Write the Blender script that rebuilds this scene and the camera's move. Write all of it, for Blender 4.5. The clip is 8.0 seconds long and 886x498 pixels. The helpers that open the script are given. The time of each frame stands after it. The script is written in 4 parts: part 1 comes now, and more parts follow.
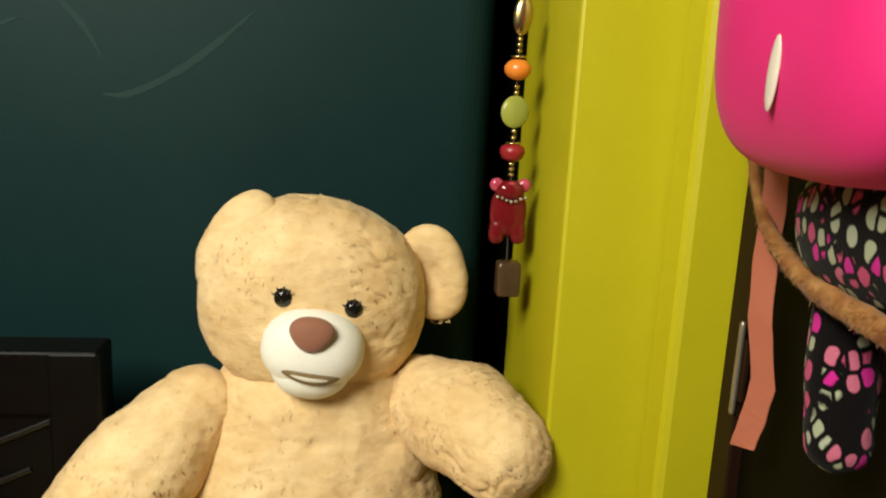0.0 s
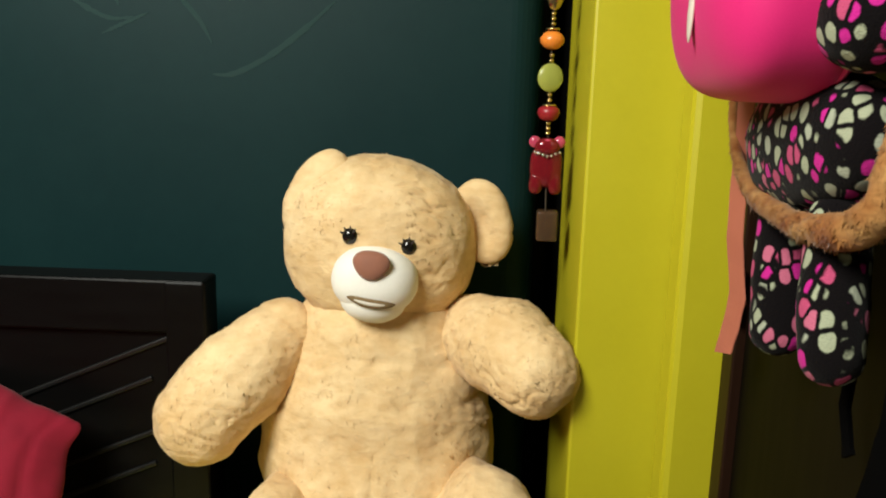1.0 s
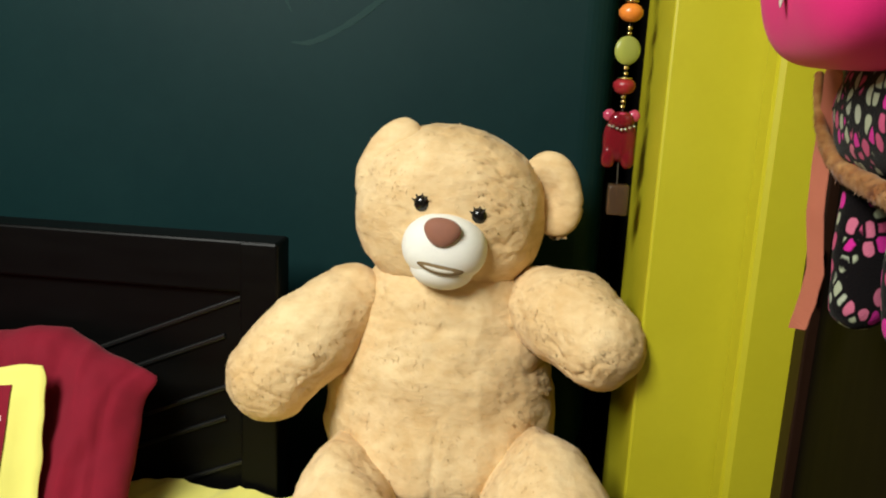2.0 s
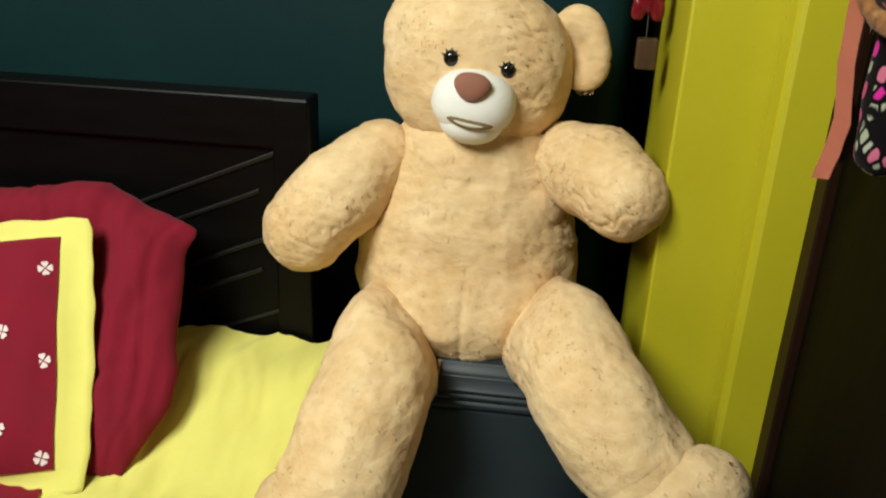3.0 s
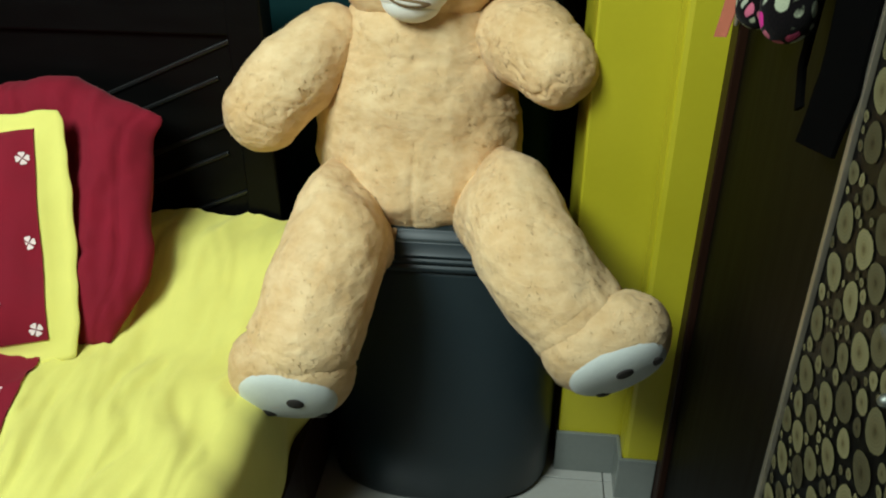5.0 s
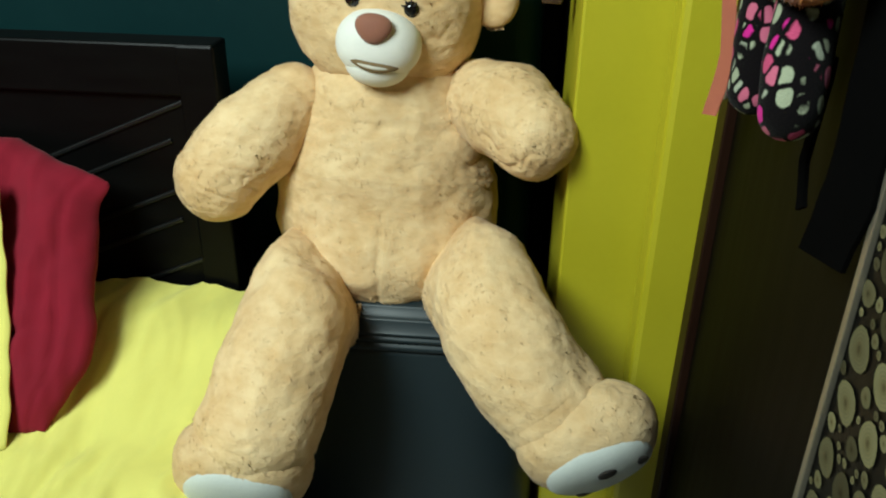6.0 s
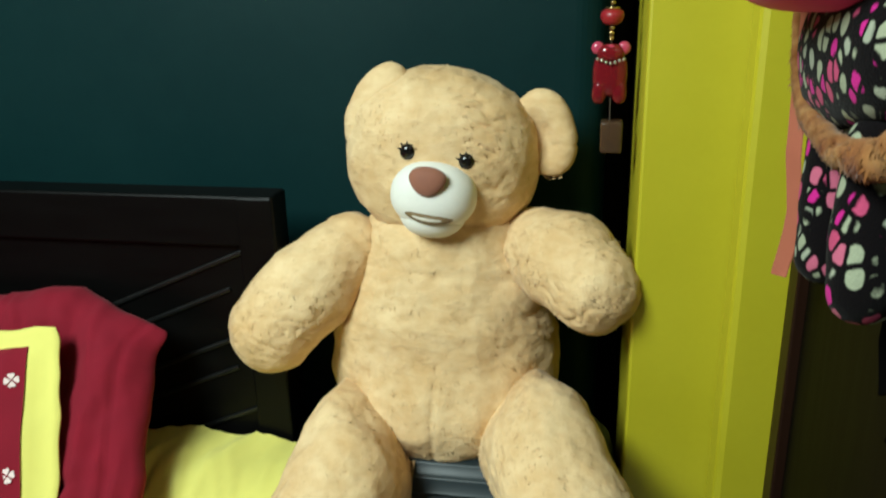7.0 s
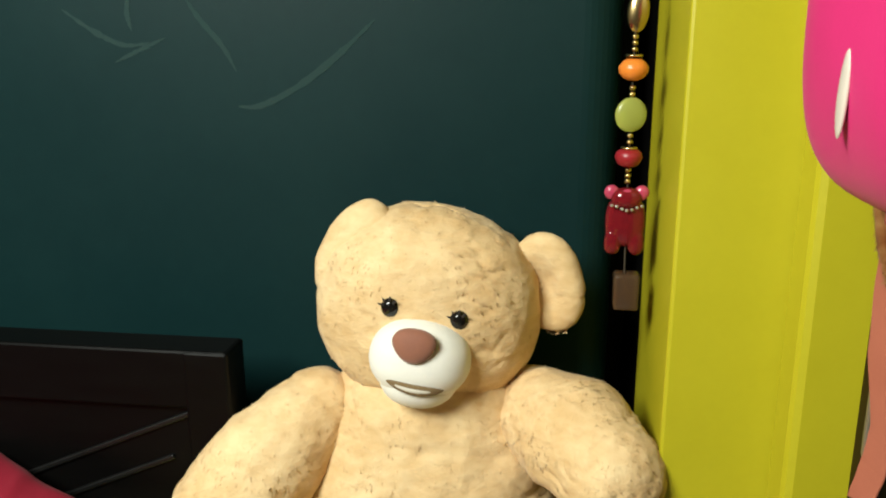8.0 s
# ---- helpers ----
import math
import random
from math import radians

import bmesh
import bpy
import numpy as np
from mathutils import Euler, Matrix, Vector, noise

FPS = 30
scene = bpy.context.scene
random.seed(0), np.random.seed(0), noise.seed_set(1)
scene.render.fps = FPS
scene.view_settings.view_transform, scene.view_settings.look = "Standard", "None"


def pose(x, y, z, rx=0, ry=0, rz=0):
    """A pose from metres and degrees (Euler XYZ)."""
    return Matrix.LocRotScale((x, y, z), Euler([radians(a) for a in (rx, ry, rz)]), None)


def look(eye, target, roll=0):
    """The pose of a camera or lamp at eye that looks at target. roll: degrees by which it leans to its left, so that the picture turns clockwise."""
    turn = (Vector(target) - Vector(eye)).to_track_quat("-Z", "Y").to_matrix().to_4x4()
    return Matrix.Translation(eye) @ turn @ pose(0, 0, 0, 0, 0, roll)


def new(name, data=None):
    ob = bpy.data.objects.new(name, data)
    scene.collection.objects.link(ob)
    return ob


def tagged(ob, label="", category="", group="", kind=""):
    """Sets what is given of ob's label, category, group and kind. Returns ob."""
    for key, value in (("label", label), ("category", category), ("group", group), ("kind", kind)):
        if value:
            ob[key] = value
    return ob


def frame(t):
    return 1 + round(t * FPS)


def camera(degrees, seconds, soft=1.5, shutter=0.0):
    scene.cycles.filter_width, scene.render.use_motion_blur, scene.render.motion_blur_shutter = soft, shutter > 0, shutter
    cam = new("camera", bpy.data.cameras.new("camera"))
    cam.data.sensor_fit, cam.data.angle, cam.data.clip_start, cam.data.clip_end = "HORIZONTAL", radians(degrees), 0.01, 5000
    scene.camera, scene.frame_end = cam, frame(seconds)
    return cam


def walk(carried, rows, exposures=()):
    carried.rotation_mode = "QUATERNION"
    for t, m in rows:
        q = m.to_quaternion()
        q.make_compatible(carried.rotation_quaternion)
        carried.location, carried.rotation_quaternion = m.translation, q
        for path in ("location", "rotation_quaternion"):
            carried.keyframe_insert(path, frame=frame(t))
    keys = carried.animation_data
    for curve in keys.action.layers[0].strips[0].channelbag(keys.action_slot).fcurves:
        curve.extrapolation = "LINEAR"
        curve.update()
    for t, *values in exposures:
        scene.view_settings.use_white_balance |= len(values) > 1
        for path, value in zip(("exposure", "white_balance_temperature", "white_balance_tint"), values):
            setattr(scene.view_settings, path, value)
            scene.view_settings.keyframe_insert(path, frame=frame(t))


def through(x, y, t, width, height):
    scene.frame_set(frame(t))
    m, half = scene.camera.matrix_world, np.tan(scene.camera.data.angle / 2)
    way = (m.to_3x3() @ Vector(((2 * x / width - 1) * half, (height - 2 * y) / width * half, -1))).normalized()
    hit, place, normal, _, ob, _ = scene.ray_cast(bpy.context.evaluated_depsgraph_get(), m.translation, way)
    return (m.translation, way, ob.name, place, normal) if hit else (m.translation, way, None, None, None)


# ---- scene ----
import itertools

cam = camera(56.4, 8.0, soft=2.0, shutter=0.15)
PATH = [
    (0, (0.051, 0.035, 1.297), (0.289, 1.975, 0.869), 3.0),
    (0.2, (0.101, -0.026, 1.272), (0.193, 1.925, 0.845), 2.7),
    (0.5, (0.148, -0.095, 1.251), (0.171, 1.866, 0.861), 2.2),
    (1, (0.159, -0.152, 1.248), (0.085, 1.803, 0.834), 1.5),
    (1.2, (0.133, -0.186, 1.264), (0.084, 1.766, 0.831), 1.7),
    (2.3, (0.14, -0.168, 1.219), (-0.097, 1.76, 0.746), 2.9),
    (2.5, (0.12, -0.182, 1.226), (-0.093, 1.715, 0.63), 3.2),
    (2.6, (0.118, -0.190, 1.226), (-0.095, 1.702, 0.614), 3.1),
    (2.7, (0.118, -0.197, 1.225), (-0.098, 1.695, 0.615), 3.0),
    (2.8, (0.117, -0.203, 1.224), (-0.097, 1.681, 0.587), 2.9),
    (2.9, (0.117, -0.208, 1.222), (-0.093, 1.656, 0.530), 2.7),
    (3, (0.117, -0.214, 1.221), (-0.088, 1.623, 0.456), 2.5),
    (3.5, (0.117, -0.277, 1.211), (-0.081, 1.529, 0.375), 1.1),
    (4, (0.142, -0.388, 1.185), (-0.041, 1.408, 0.326), 1.1),
    (4.2, (0.157, -0.396, 1.178), (-0.025, 1.385, 0.287), 1.1),
    (5.3, (0.216, -0.27, 1.241), (0.038, 1.454, 0.242), -0.5),
    (5.5, (0.212, -0.246, 1.238), (0.169, 1.492, 0.249), 2.0),
    (6, (0.217, -0.19, 1.245), (0.07, 1.579, 0.323), 1.0),
    (6.5, (0.234, -0.169, 1.254), (-0.08, 1.607, 0.39), -0.8),
    (6.8, (0.242, -0.151, 1.263), (-0.097, 1.661, 0.487), -1.15),
    (7, (0.244, -0.126, 1.274), (-0.106, 1.729, 0.615), -1.3),
    (7.1, (0.242, -0.108, 1.281), (-0.107, 1.766, 0.680), -1.3),
    (7.2, (0.236, -0.088, 1.290), (-0.111, 1.804, 0.738), -1.3),
    (7.3, (0.229, -0.066, 1.298), (-0.116, 1.832, 0.773), -1.3),
    (7.5, (0.21, -0.021, 1.314), (-0.119, 1.883, 0.795), -1.2),
    (8, (0.17, 0.069, 1.337), (-0.083, 1.989, 0.839), -0.0),
]
EXPOSURES = [(0.0, 0.04, 6520, 7), (1.0, 0.10, 6050, 9), (2.5, 0.0, 5900, 8), (3.5, -0.12, 5780, 5), (4.2, -0.15, 5550, 2),
             (5.5, -0.15, 5260, -5), (6.5, -0.06, 5280, -5), (7.0, -0.05, 5280, -5), (7.5, 0.10, 5620, 2), (8.0, 0.20, 5900, 5)]
walk(cam, [(t, look(eye, target, roll)) for t, eye, target, roll in PATH], EXPOSURES)

# ---- light ----
world = bpy.data.worlds.new("room_air")
scene.world = world
world.use_nodes = True
world.node_tree.nodes["Background"].inputs[0].default_value = (0.75, 0.85, 1.0, 1)
world.node_tree.nodes["Background"].inputs[1].default_value = 0.004


def area_lamp(name, eye, target, sx, sy, watts, colour):
    data = bpy.data.lights.new(name, "AREA")
    data.shape, data.size, data.size_y, data.energy, data.color = "RECTANGLE", sx, sy, watts, colour
    ob = new(name, data)
    ob.matrix_world = look(eye, target)
    return ob


LAMP_AT = (-0.84, -0.46, 2.22)
area_lamp("ceiling_lamp_light", LAMP_AT, (0.05, 0.9, 0.8), 0.75, 0.75, 66.0, (1.0, 0.955, 0.80))


# ---- materials ----
class Nodes:
    """A node material under construction."""

    def __init__(self, name):
        self.mat = bpy.data.materials.new(name)
        self.mat.use_nodes = True
        self.tree = self.mat.node_tree
        self.bsdf = self.tree.nodes["Principled BSDF"]

    def add(self, kind, **values):
        node = self.tree.nodes.new(kind)
        for key, value in values.items():
            node.inputs[key.replace("_", " ")].default_value = value
        return node

    def link(self, a, b):
        self.tree.links.new(a, b)


def surface(name, colour, second=None, rough=0.6, scale=20.0, fine=200.0, bump=0.1, depth=0.002, metal=0.0,
            spread=0.5, stretch=(1, 1, 1), sheen=0.0, specular=0.5, island=0.0, rough_spread=0.1, coat=0.0):
    """Two scales of variation in colour, gloss and relief, in object space."""
    n = Nodes(name)
    coords = n.add("ShaderNodeTexCoord")
    mapping = n.add("ShaderNodeMapping", Scale=stretch)
    n.link(coords.outputs["Object"], mapping.inputs[0])
    coarse = n.add("ShaderNodeTexNoise", Scale=scale, Detail=6.0, Roughness=0.6)
    grain = n.add("ShaderNodeTexNoise", Scale=fine, Detail=4.0, Roughness=0.6)
    for tex in (coarse, grain):
        n.link(mapping.outputs[0], tex.inputs["Vector"])
    ramp = n.add("ShaderNodeValToRGB")
    ramp.color_ramp.elements[0].position, ramp.color_ramp.elements[1].position = 0.5 - spread / 2, 0.5 + spread / 2
    ramp.color_ramp.elements[0].color = (*(second or [c * 0.8 for c in colour]), 1)
    ramp.color_ramp.elements[1].color = (*colour, 1)
    mix = n.add("ShaderNodeMix")
    mix.inputs[0].default_value = 0.35
    n.link(coarse.outputs[0], mix.inputs[2])
    n.link(grain.outputs[0], mix.inputs[3])
    n.link(mix.outputs[0], ramp.inputs[0])
    n.link(ramp.outputs[0], n.bsdf.inputs["Base Color"])
    gloss = n.add("ShaderNodeMapRange")
    gloss.inputs[3].default_value, gloss.inputs[4].default_value = rough - rough_spread, rough + rough_spread
    n.link(coarse.outputs[0], gloss.inputs[0])
    n.link(gloss.outputs[0], n.bsdf.inputs["Roughness"])
    n.bsdf.inputs["Metallic"].default_value = metal
    n.bsdf.inputs["Specular IOR Level"].default_value = specular
    n.bsdf.inputs["Sheen Weight"].default_value = sheen
    n.bsdf.inputs["Coat Weight"].default_value = coat
    if bump:
        relief = n.add("ShaderNodeBump", Strength=bump, Distance=depth)
        n.link(mix.outputs[0], relief.inputs["Height"])
        n.link(relief.outputs[0], n.bsdf.inputs["Normal"])
    return n.mat


TEAL = surface("teal_wall_paint", (0.0050, 0.0230, 0.0238), (0.0034, 0.0170, 0.0186), 0.5, 3.0, 60.0, 0.15, 0.002, specular=0.14)
YELLOW = surface("yellow_wall_paint", (0.475, 0.425, 0.008), (0.425, 0.375, 0.007), 0.45, 6.0, 90.0, 0.12, 0.002)
GREY_TILE = surface("grey_skirting_tile", (0.20, 0.21, 0.19), (0.15, 0.16, 0.15), 0.3, 8.0, 120.0, 0.05)
FLOOR_TILE = surface("pale_floor_tile", (0.42, 0.41, 0.38), (0.34, 0.33, 0.30), 0.25, 6.0, 90.0, 0.03)
GROUT = surface("grout", (0.15, 0.14, 0.13), rough=0.9)
PLASTER = surface("cream_plaster", (0.30, 0.29, 0.22), (0.25, 0.24, 0.18), 0.8, 4.0, 80.0, 0.1)
# stained wood, and the near-black that paints the shade in the gap
DARK_WOOD_AND_GAP = surface("dark_stained_wood_and_gap_shade", (0.0028, 0.0026, 0.0025), (0.0012, 0.0011, 0.0011), 0.40, 6.0, 60.0, 0.2, 0.001, stretch=(1, 6, 6), specular=0.14)
DOOR_WOOD = surface("brown_door_wood", (0.0044, 0.0029, 0.0016), (0.0023, 0.0016, 0.0010), 0.55, 9.0, 90.0, 0.2, 0.001, stretch=(6, 6, 0.6), specular=0.06)
FRAME_WOOD = surface("red_brown_frame_wood", (0.021, 0.009, 0.005), (0.013, 0.0055, 0.003), 0.4, 9.0, 90.0, 0.2, 0.001, stretch=(6, 6, 0.6), specular=0.1)


def plush(name, light, dark, clump=34.0, strength=0.32, strands=False, patches=9.0):
    """Short-pile plush: blotchy colour, small rumples with short creases, and a fine pile."""
    n = Nodes(name)
    coords = n.add("ShaderNodeTexCoord")
    squash = n.add("ShaderNodeMapping")
    squash.inputs["Scale"].default_value = (1.0, 1.0, 1.7)
    n.link(coords.outputs["Object"], squash.inputs["Vector"])
    blotch = n.add("ShaderNodeTexNoise", Scale=patches, Detail=4.0, Roughness=0.55)
    patch = n.add("ShaderNodeTexNoise", Scale=14.0, Detail=2.0)
    tuft = n.add("ShaderNodeTexNoise", Scale=clump * 1.3, Detail=2.0, Roughness=0.5, Distortion=0.2)
    crease = n.add("ShaderNodeTexNoise", Scale=clump * 2.6, Detail=2.0, Roughness=0.55, Distortion=0.6)
    pile = n.add("ShaderNodeTexNoise", Scale=380.0, Detail=3.0)
    for tex in (blotch, patch, pile):
        n.link(coords.outputs["Object"], tex.inputs["Vector"])
    for tex in (tuft, crease):
        n.link(squash.outputs[0], tex.inputs["Vector"])
    ramp = n.add("ShaderNodeValToRGB")
    ramp.color_ramp.elements[0].position, ramp.color_ramp.elements[1].position = 0.34, 0.64
    ramp.color_ramp.elements[0].color, ramp.color_ramp.elements[1].color = (*dark, 1), (*light, 1)
    mix = n.add("ShaderNodeMix")
    mix.inputs[0].default_value = 0.35
    n.link(blotch.outputs[0], mix.inputs[2])
    n.link(tuft.outputs[0], mix.inputs[3])
    n.link(mix.outputs[0], ramp.inputs[0])
    geometry = n.add("ShaderNodeNewGeometry")
    vary = n.add("ShaderNodeMapRange")
    vary.inputs[3].default_value, vary.inputs[4].default_value = 0.95, 1.05
    n.link(geometry.outputs["Random Per Island"], vary.inputs[0])
    strand = n.add("ShaderNodeVectorMath")
    strand.operation = "SCALE"
    n.link(ramp.outputs[0], strand.inputs[0])
    n.link(vary.outputs[0], strand.inputs["Scale"])
    n.link(strand.outputs[0], n.bsdf.inputs["Base Color"])
    # crumpled pile in patches, smoother between them
    where = n.add("ShaderNodeMapRange")
    where.interpolation_type = "SMOOTHSTEP"
    where.inputs[1].default_value, where.inputs[2].default_value = 0.46, 0.70
    n.link(patch.outputs[0], where.inputs[0])
    where.inputs[3].default_value, where.inputs[4].default_value = 0.06, 1.0
    parting = n.add("ShaderNodeMath")
    parting.operation = "MULTIPLY"
    n.link(crease.outputs[0], parting.inputs[0])
    n.link(where.outputs[0], parting.inputs[1])
    height = n.add("ShaderNodeMath")
    height.operation = "MULTIPLY_ADD"
    height.inputs[1].default_value = 0.62
    n.link(parting.outputs[0], height.inputs[0])
    n.link(tuft.outputs[0], height.inputs[2])
    rumple = n.add("ShaderNodeBump", Strength=strength, Distance=0.0062)
    fine = n.add("ShaderNodeBump", Strength=0.3, Distance=0.0018)
    n.link(height.outputs[0], rumple.inputs["Height"])
    n.link(pile.outputs[0], fine.inputs["Height"])
    n.link(rumple.outputs[0], fine.inputs["Normal"])
    n.link(fine.outputs[0], n.bsdf.inputs["Normal"])
    n.bsdf.inputs["Roughness"].default_value = 0.95
    n.bsdf.inputs["Specular IOR Level"].default_value = 0.1
    n.bsdf.inputs["Sheen Weight"].default_value = 0.10
    if strands:
        see_through = n.add("ShaderNodeBsdfTranslucent")
        blend = n.add("ShaderNodeMixShader")
        blend.inputs[0].default_value = 0.05
        n.link(strand.outputs[0], see_through.inputs["Color"])
        n.link(n.bsdf.outputs[0], blend.inputs[1])
        n.link(see_through.outputs[0], blend.inputs[2])
        n.link(blend.outputs[0], n.tree.nodes["Material Output"].inputs["Surface"])
    return n.mat


WORN_WOOD = surface("worn_wood_edge", (0.0065, 0.0064, 0.0062), (0.0025, 0.0025, 0.0025), 0.4, 20.0, 200.0, 0.2)
TAN = (0.77, 0.580, 0.325), (0.60, 0.395, 0.180)
FUR = plush("tan_plush", *TAN)
FUR_STRANDS = plush("tan_plush_strands", *TAN, strands=True)
WHITE_FELT = surface("white_short_plush", (0.80, 0.78, 0.72), (0.72, 0.70, 0.64), 0.9, 20.0, 300.0, 0.3, 0.002, sheen=0.2, specular=0.1)
PAD_FELT = surface("grey_white_pad_felt", (0.62, 0.64, 0.60), (0.52, 0.54, 0.51), 0.9, 20.0, 300.0, 0.3, 0.002, sheen=0.2, specular=0.1)
NOSE_FELT = surface("brown_nose_felt", (0.27, 0.105, 0.060), (0.22, 0.085, 0.050), 0.8, 30.0, 300.0, 0.3, 0.002, sheen=0.3)
MOUTH = surface("mouth_brown_thread", (0.19, 0.125, 0.055), (0.14, 0.09, 0.04), 0.9, 30.0, 300.0, 0.2)
MUZZLE_LIP = surface("pale_lip_felt", (0.62, 0.58, 0.50), (0.55, 0.51, 0.44), 0.9, 20.0, 300.0, 0.3, 0.002, specular=0.1)
DOT_FELT = surface("dark_brown_dot_felt", (0.035, 0.028, 0.024), rough=0.9, bump=0.2)
EYE = surface("black_plastic_eye", (0.008, 0.007, 0.006), rough=0.12, bump=0.0, rough_spread=0.02)
BIN = surface("dark_slate_plastic", (0.015, 0.024, 0.029), (0.011, 0.018, 0.022), 0.42, 10.0, 300.0, 0.1, 0.0006)
RED_CLOTH = surface("maroon_cotton", (0.225, 0.008, 0.023), (0.155, 0.006, 0.017), 0.9, 12.0, 700.0, 0.25, 0.0012, sheen=0.04, specular=0.2)
YELLOW_CLOTH = surface("yellow_cotton", (0.79, 0.73, 0.175), (0.68, 0.63, 0.15), 0.9, 10.0, 700.0, 0.25, 0.0012, sheen=0.15, specular=0.2)
FLOWER = surface("white_pink_print", (0.84, 0.72, 0.70), (0.76, 0.60, 0.58), 0.9, 90.0, 700.0, 0.2)
PINK = surface("hot_pink_fabric", (0.64, 0.015, 0.165), (0.54, 0.010, 0.13), 0.62, 9.0, 500.0, 0.15, 0.001, sheen=0.05, specular=0.3)
SALMON = surface("salmon_ribbon", (0.42, 0.13, 0.075), (0.35, 0.10, 0.06), 0.75, 12.0, 600.0, 0.2)
BLACK_CLOTH = surface("black_fabric", (0.0022, 0.0020, 0.0020), (0.0012, 0.0012, 0.0012), 0.98, 14.0, 500.0, 0.3, specular=0.02)
BLACK_METAL = surface("black_metal", (0.012, 0.012, 0.012), rough=0.4, bump=0.05)
BARE_METAL = surface("dull_metal", (0.40, 0.36, 0.28), rough=0.4, metal=0.8, bump=0.05)


# ---- building helpers ----
def empty(name, at, label, category, group=""):
    ob = new(name)
    ob.location = at
    ob.empty_display_size = 0.05
    return tagged(ob, label, category, group)


def mesh_object(name, verts, faces, material, parent=None, label="", smooth=True, normals=None, extra=()):
    """One mesh object, its vertices in world space, under parent when there is one."""
    mesh = bpy.data.meshes.new(name)
    base = np.array(parent_place(parent)) if parent else np.zeros(3)
    places = np.array([tuple(v) for v in verts] if not isinstance(verts, np.ndarray) else verts, float) - base
    sizes = np.fromiter((len(f) for f in faces), np.int32, len(faces))
    corners = np.fromiter(itertools.chain.from_iterable(faces), np.int32, int(sizes.sum()))
    mesh.vertices.add(len(places))
    mesh.vertices.foreach_set("co", places.astype(np.float32).ravel())
    mesh.loops.add(len(corners))
    mesh.loops.foreach_set("vertex_index", corners)
    mesh.polygons.add(len(sizes))
    mesh.polygons.foreach_set("loop_start", np.r_[0, np.cumsum(sizes)[:-1]].astype(np.int32))
    mesh.polygons.foreach_set("use_smooth", np.full(len(sizes), smooth))
    for m in (material, *extra):
        mesh.materials.append(m)
    mesh.update(calc_edges=True)
    mesh.validate()
    if normals is not None:
        mesh.normals_split_custom_set_from_vertices(np.asarray(normals, np.float32))
    ob = new(name, mesh)
    if parent:
        ob.parent = parent
        if label:
            tagged(ob, label)
    return ob


def parent_place(ob):
    place = Vector((0, 0, 0))
    while ob:
        place = place + ob.location
        ob = ob.parent
    return place


def from_bmesh(name, bm, material, parent=None, label="", smooth=False):
    bm.normal_update()
    bm.verts.index_update()
    verts = [v.co.copy() for v in bm.verts]
    faces = [[v.index for v in f.verts] for f in bm.faces]
    bm.free()
    return mesh_object(name, verts, faces, material, parent, label, smooth)


def box_bm(lo, hi, bevel=0.0, segments=2):
    bm = bmesh.new()
    bmesh.ops.create_cube(bm, size=1.0)
    for v in bm.verts:
        v.co = Vector([lo[i] + (v.co[i] + 0.5) * (hi[i] - lo[i]) for i in range(3)])
    if bevel:
        bmesh.ops.bevel(bm, geom=bm.edges[:], offset=bevel, segments=segments, affect="EDGES", profile=0.5)
    return bm


def slab(name, lo, hi, material, parent=None, label="", bevel=0.003):
    return from_bmesh(name, box_bm(lo, hi, bevel), material, parent, label)


def structure(ob, label, category=""):
    return tagged(ob, label, category or "structure", kind="structure")


def grid_faces(rows, cols, closed=True):
    out = []
    for i in range(rows - 1):
        for j in range(cols if closed else cols - 1):
            a, b = i * cols + j, i * cols + (j + 1) % cols
            out.append((a, b, b + cols, a + cols))
    return out


def smoothstep(a, b, x):
    t = np.clip((x - a) / (b - a), 0, 1)
    return t * t * (3 - 2 * t)


def wobble(verts, amount, scale, seed=0.0, normals=None):
    out = np.array(verts, float)
    for k, v in enumerate(out):
        p = Vector(v) * scale + Vector((seed, seed * 1.7, -seed))
        if normals is None:
            out[k] = v + amount * np.array(noise.noise_vector(p))
        else:
            out[k] = v + amount * noise.fractal(p, 0.9, 2.0, 3) * normals[k]
    return out


def vertex_normals(verts, faces):
    verts = np.array(verts)
    normals = np.zeros_like(verts)
    for f in faces:
        a, b, c = verts[f[0]], verts[f[1]], verts[f[2]]
        n = np.cross(b - a, c - a)
        if len(f) == 4:
            n = n + np.cross(c - a, verts[f[3]] - a)
        for i in f:
            normals[i] += n
    return normals / np.maximum(np.linalg.norm(normals, axis=1, keepdims=True), 1e-9)


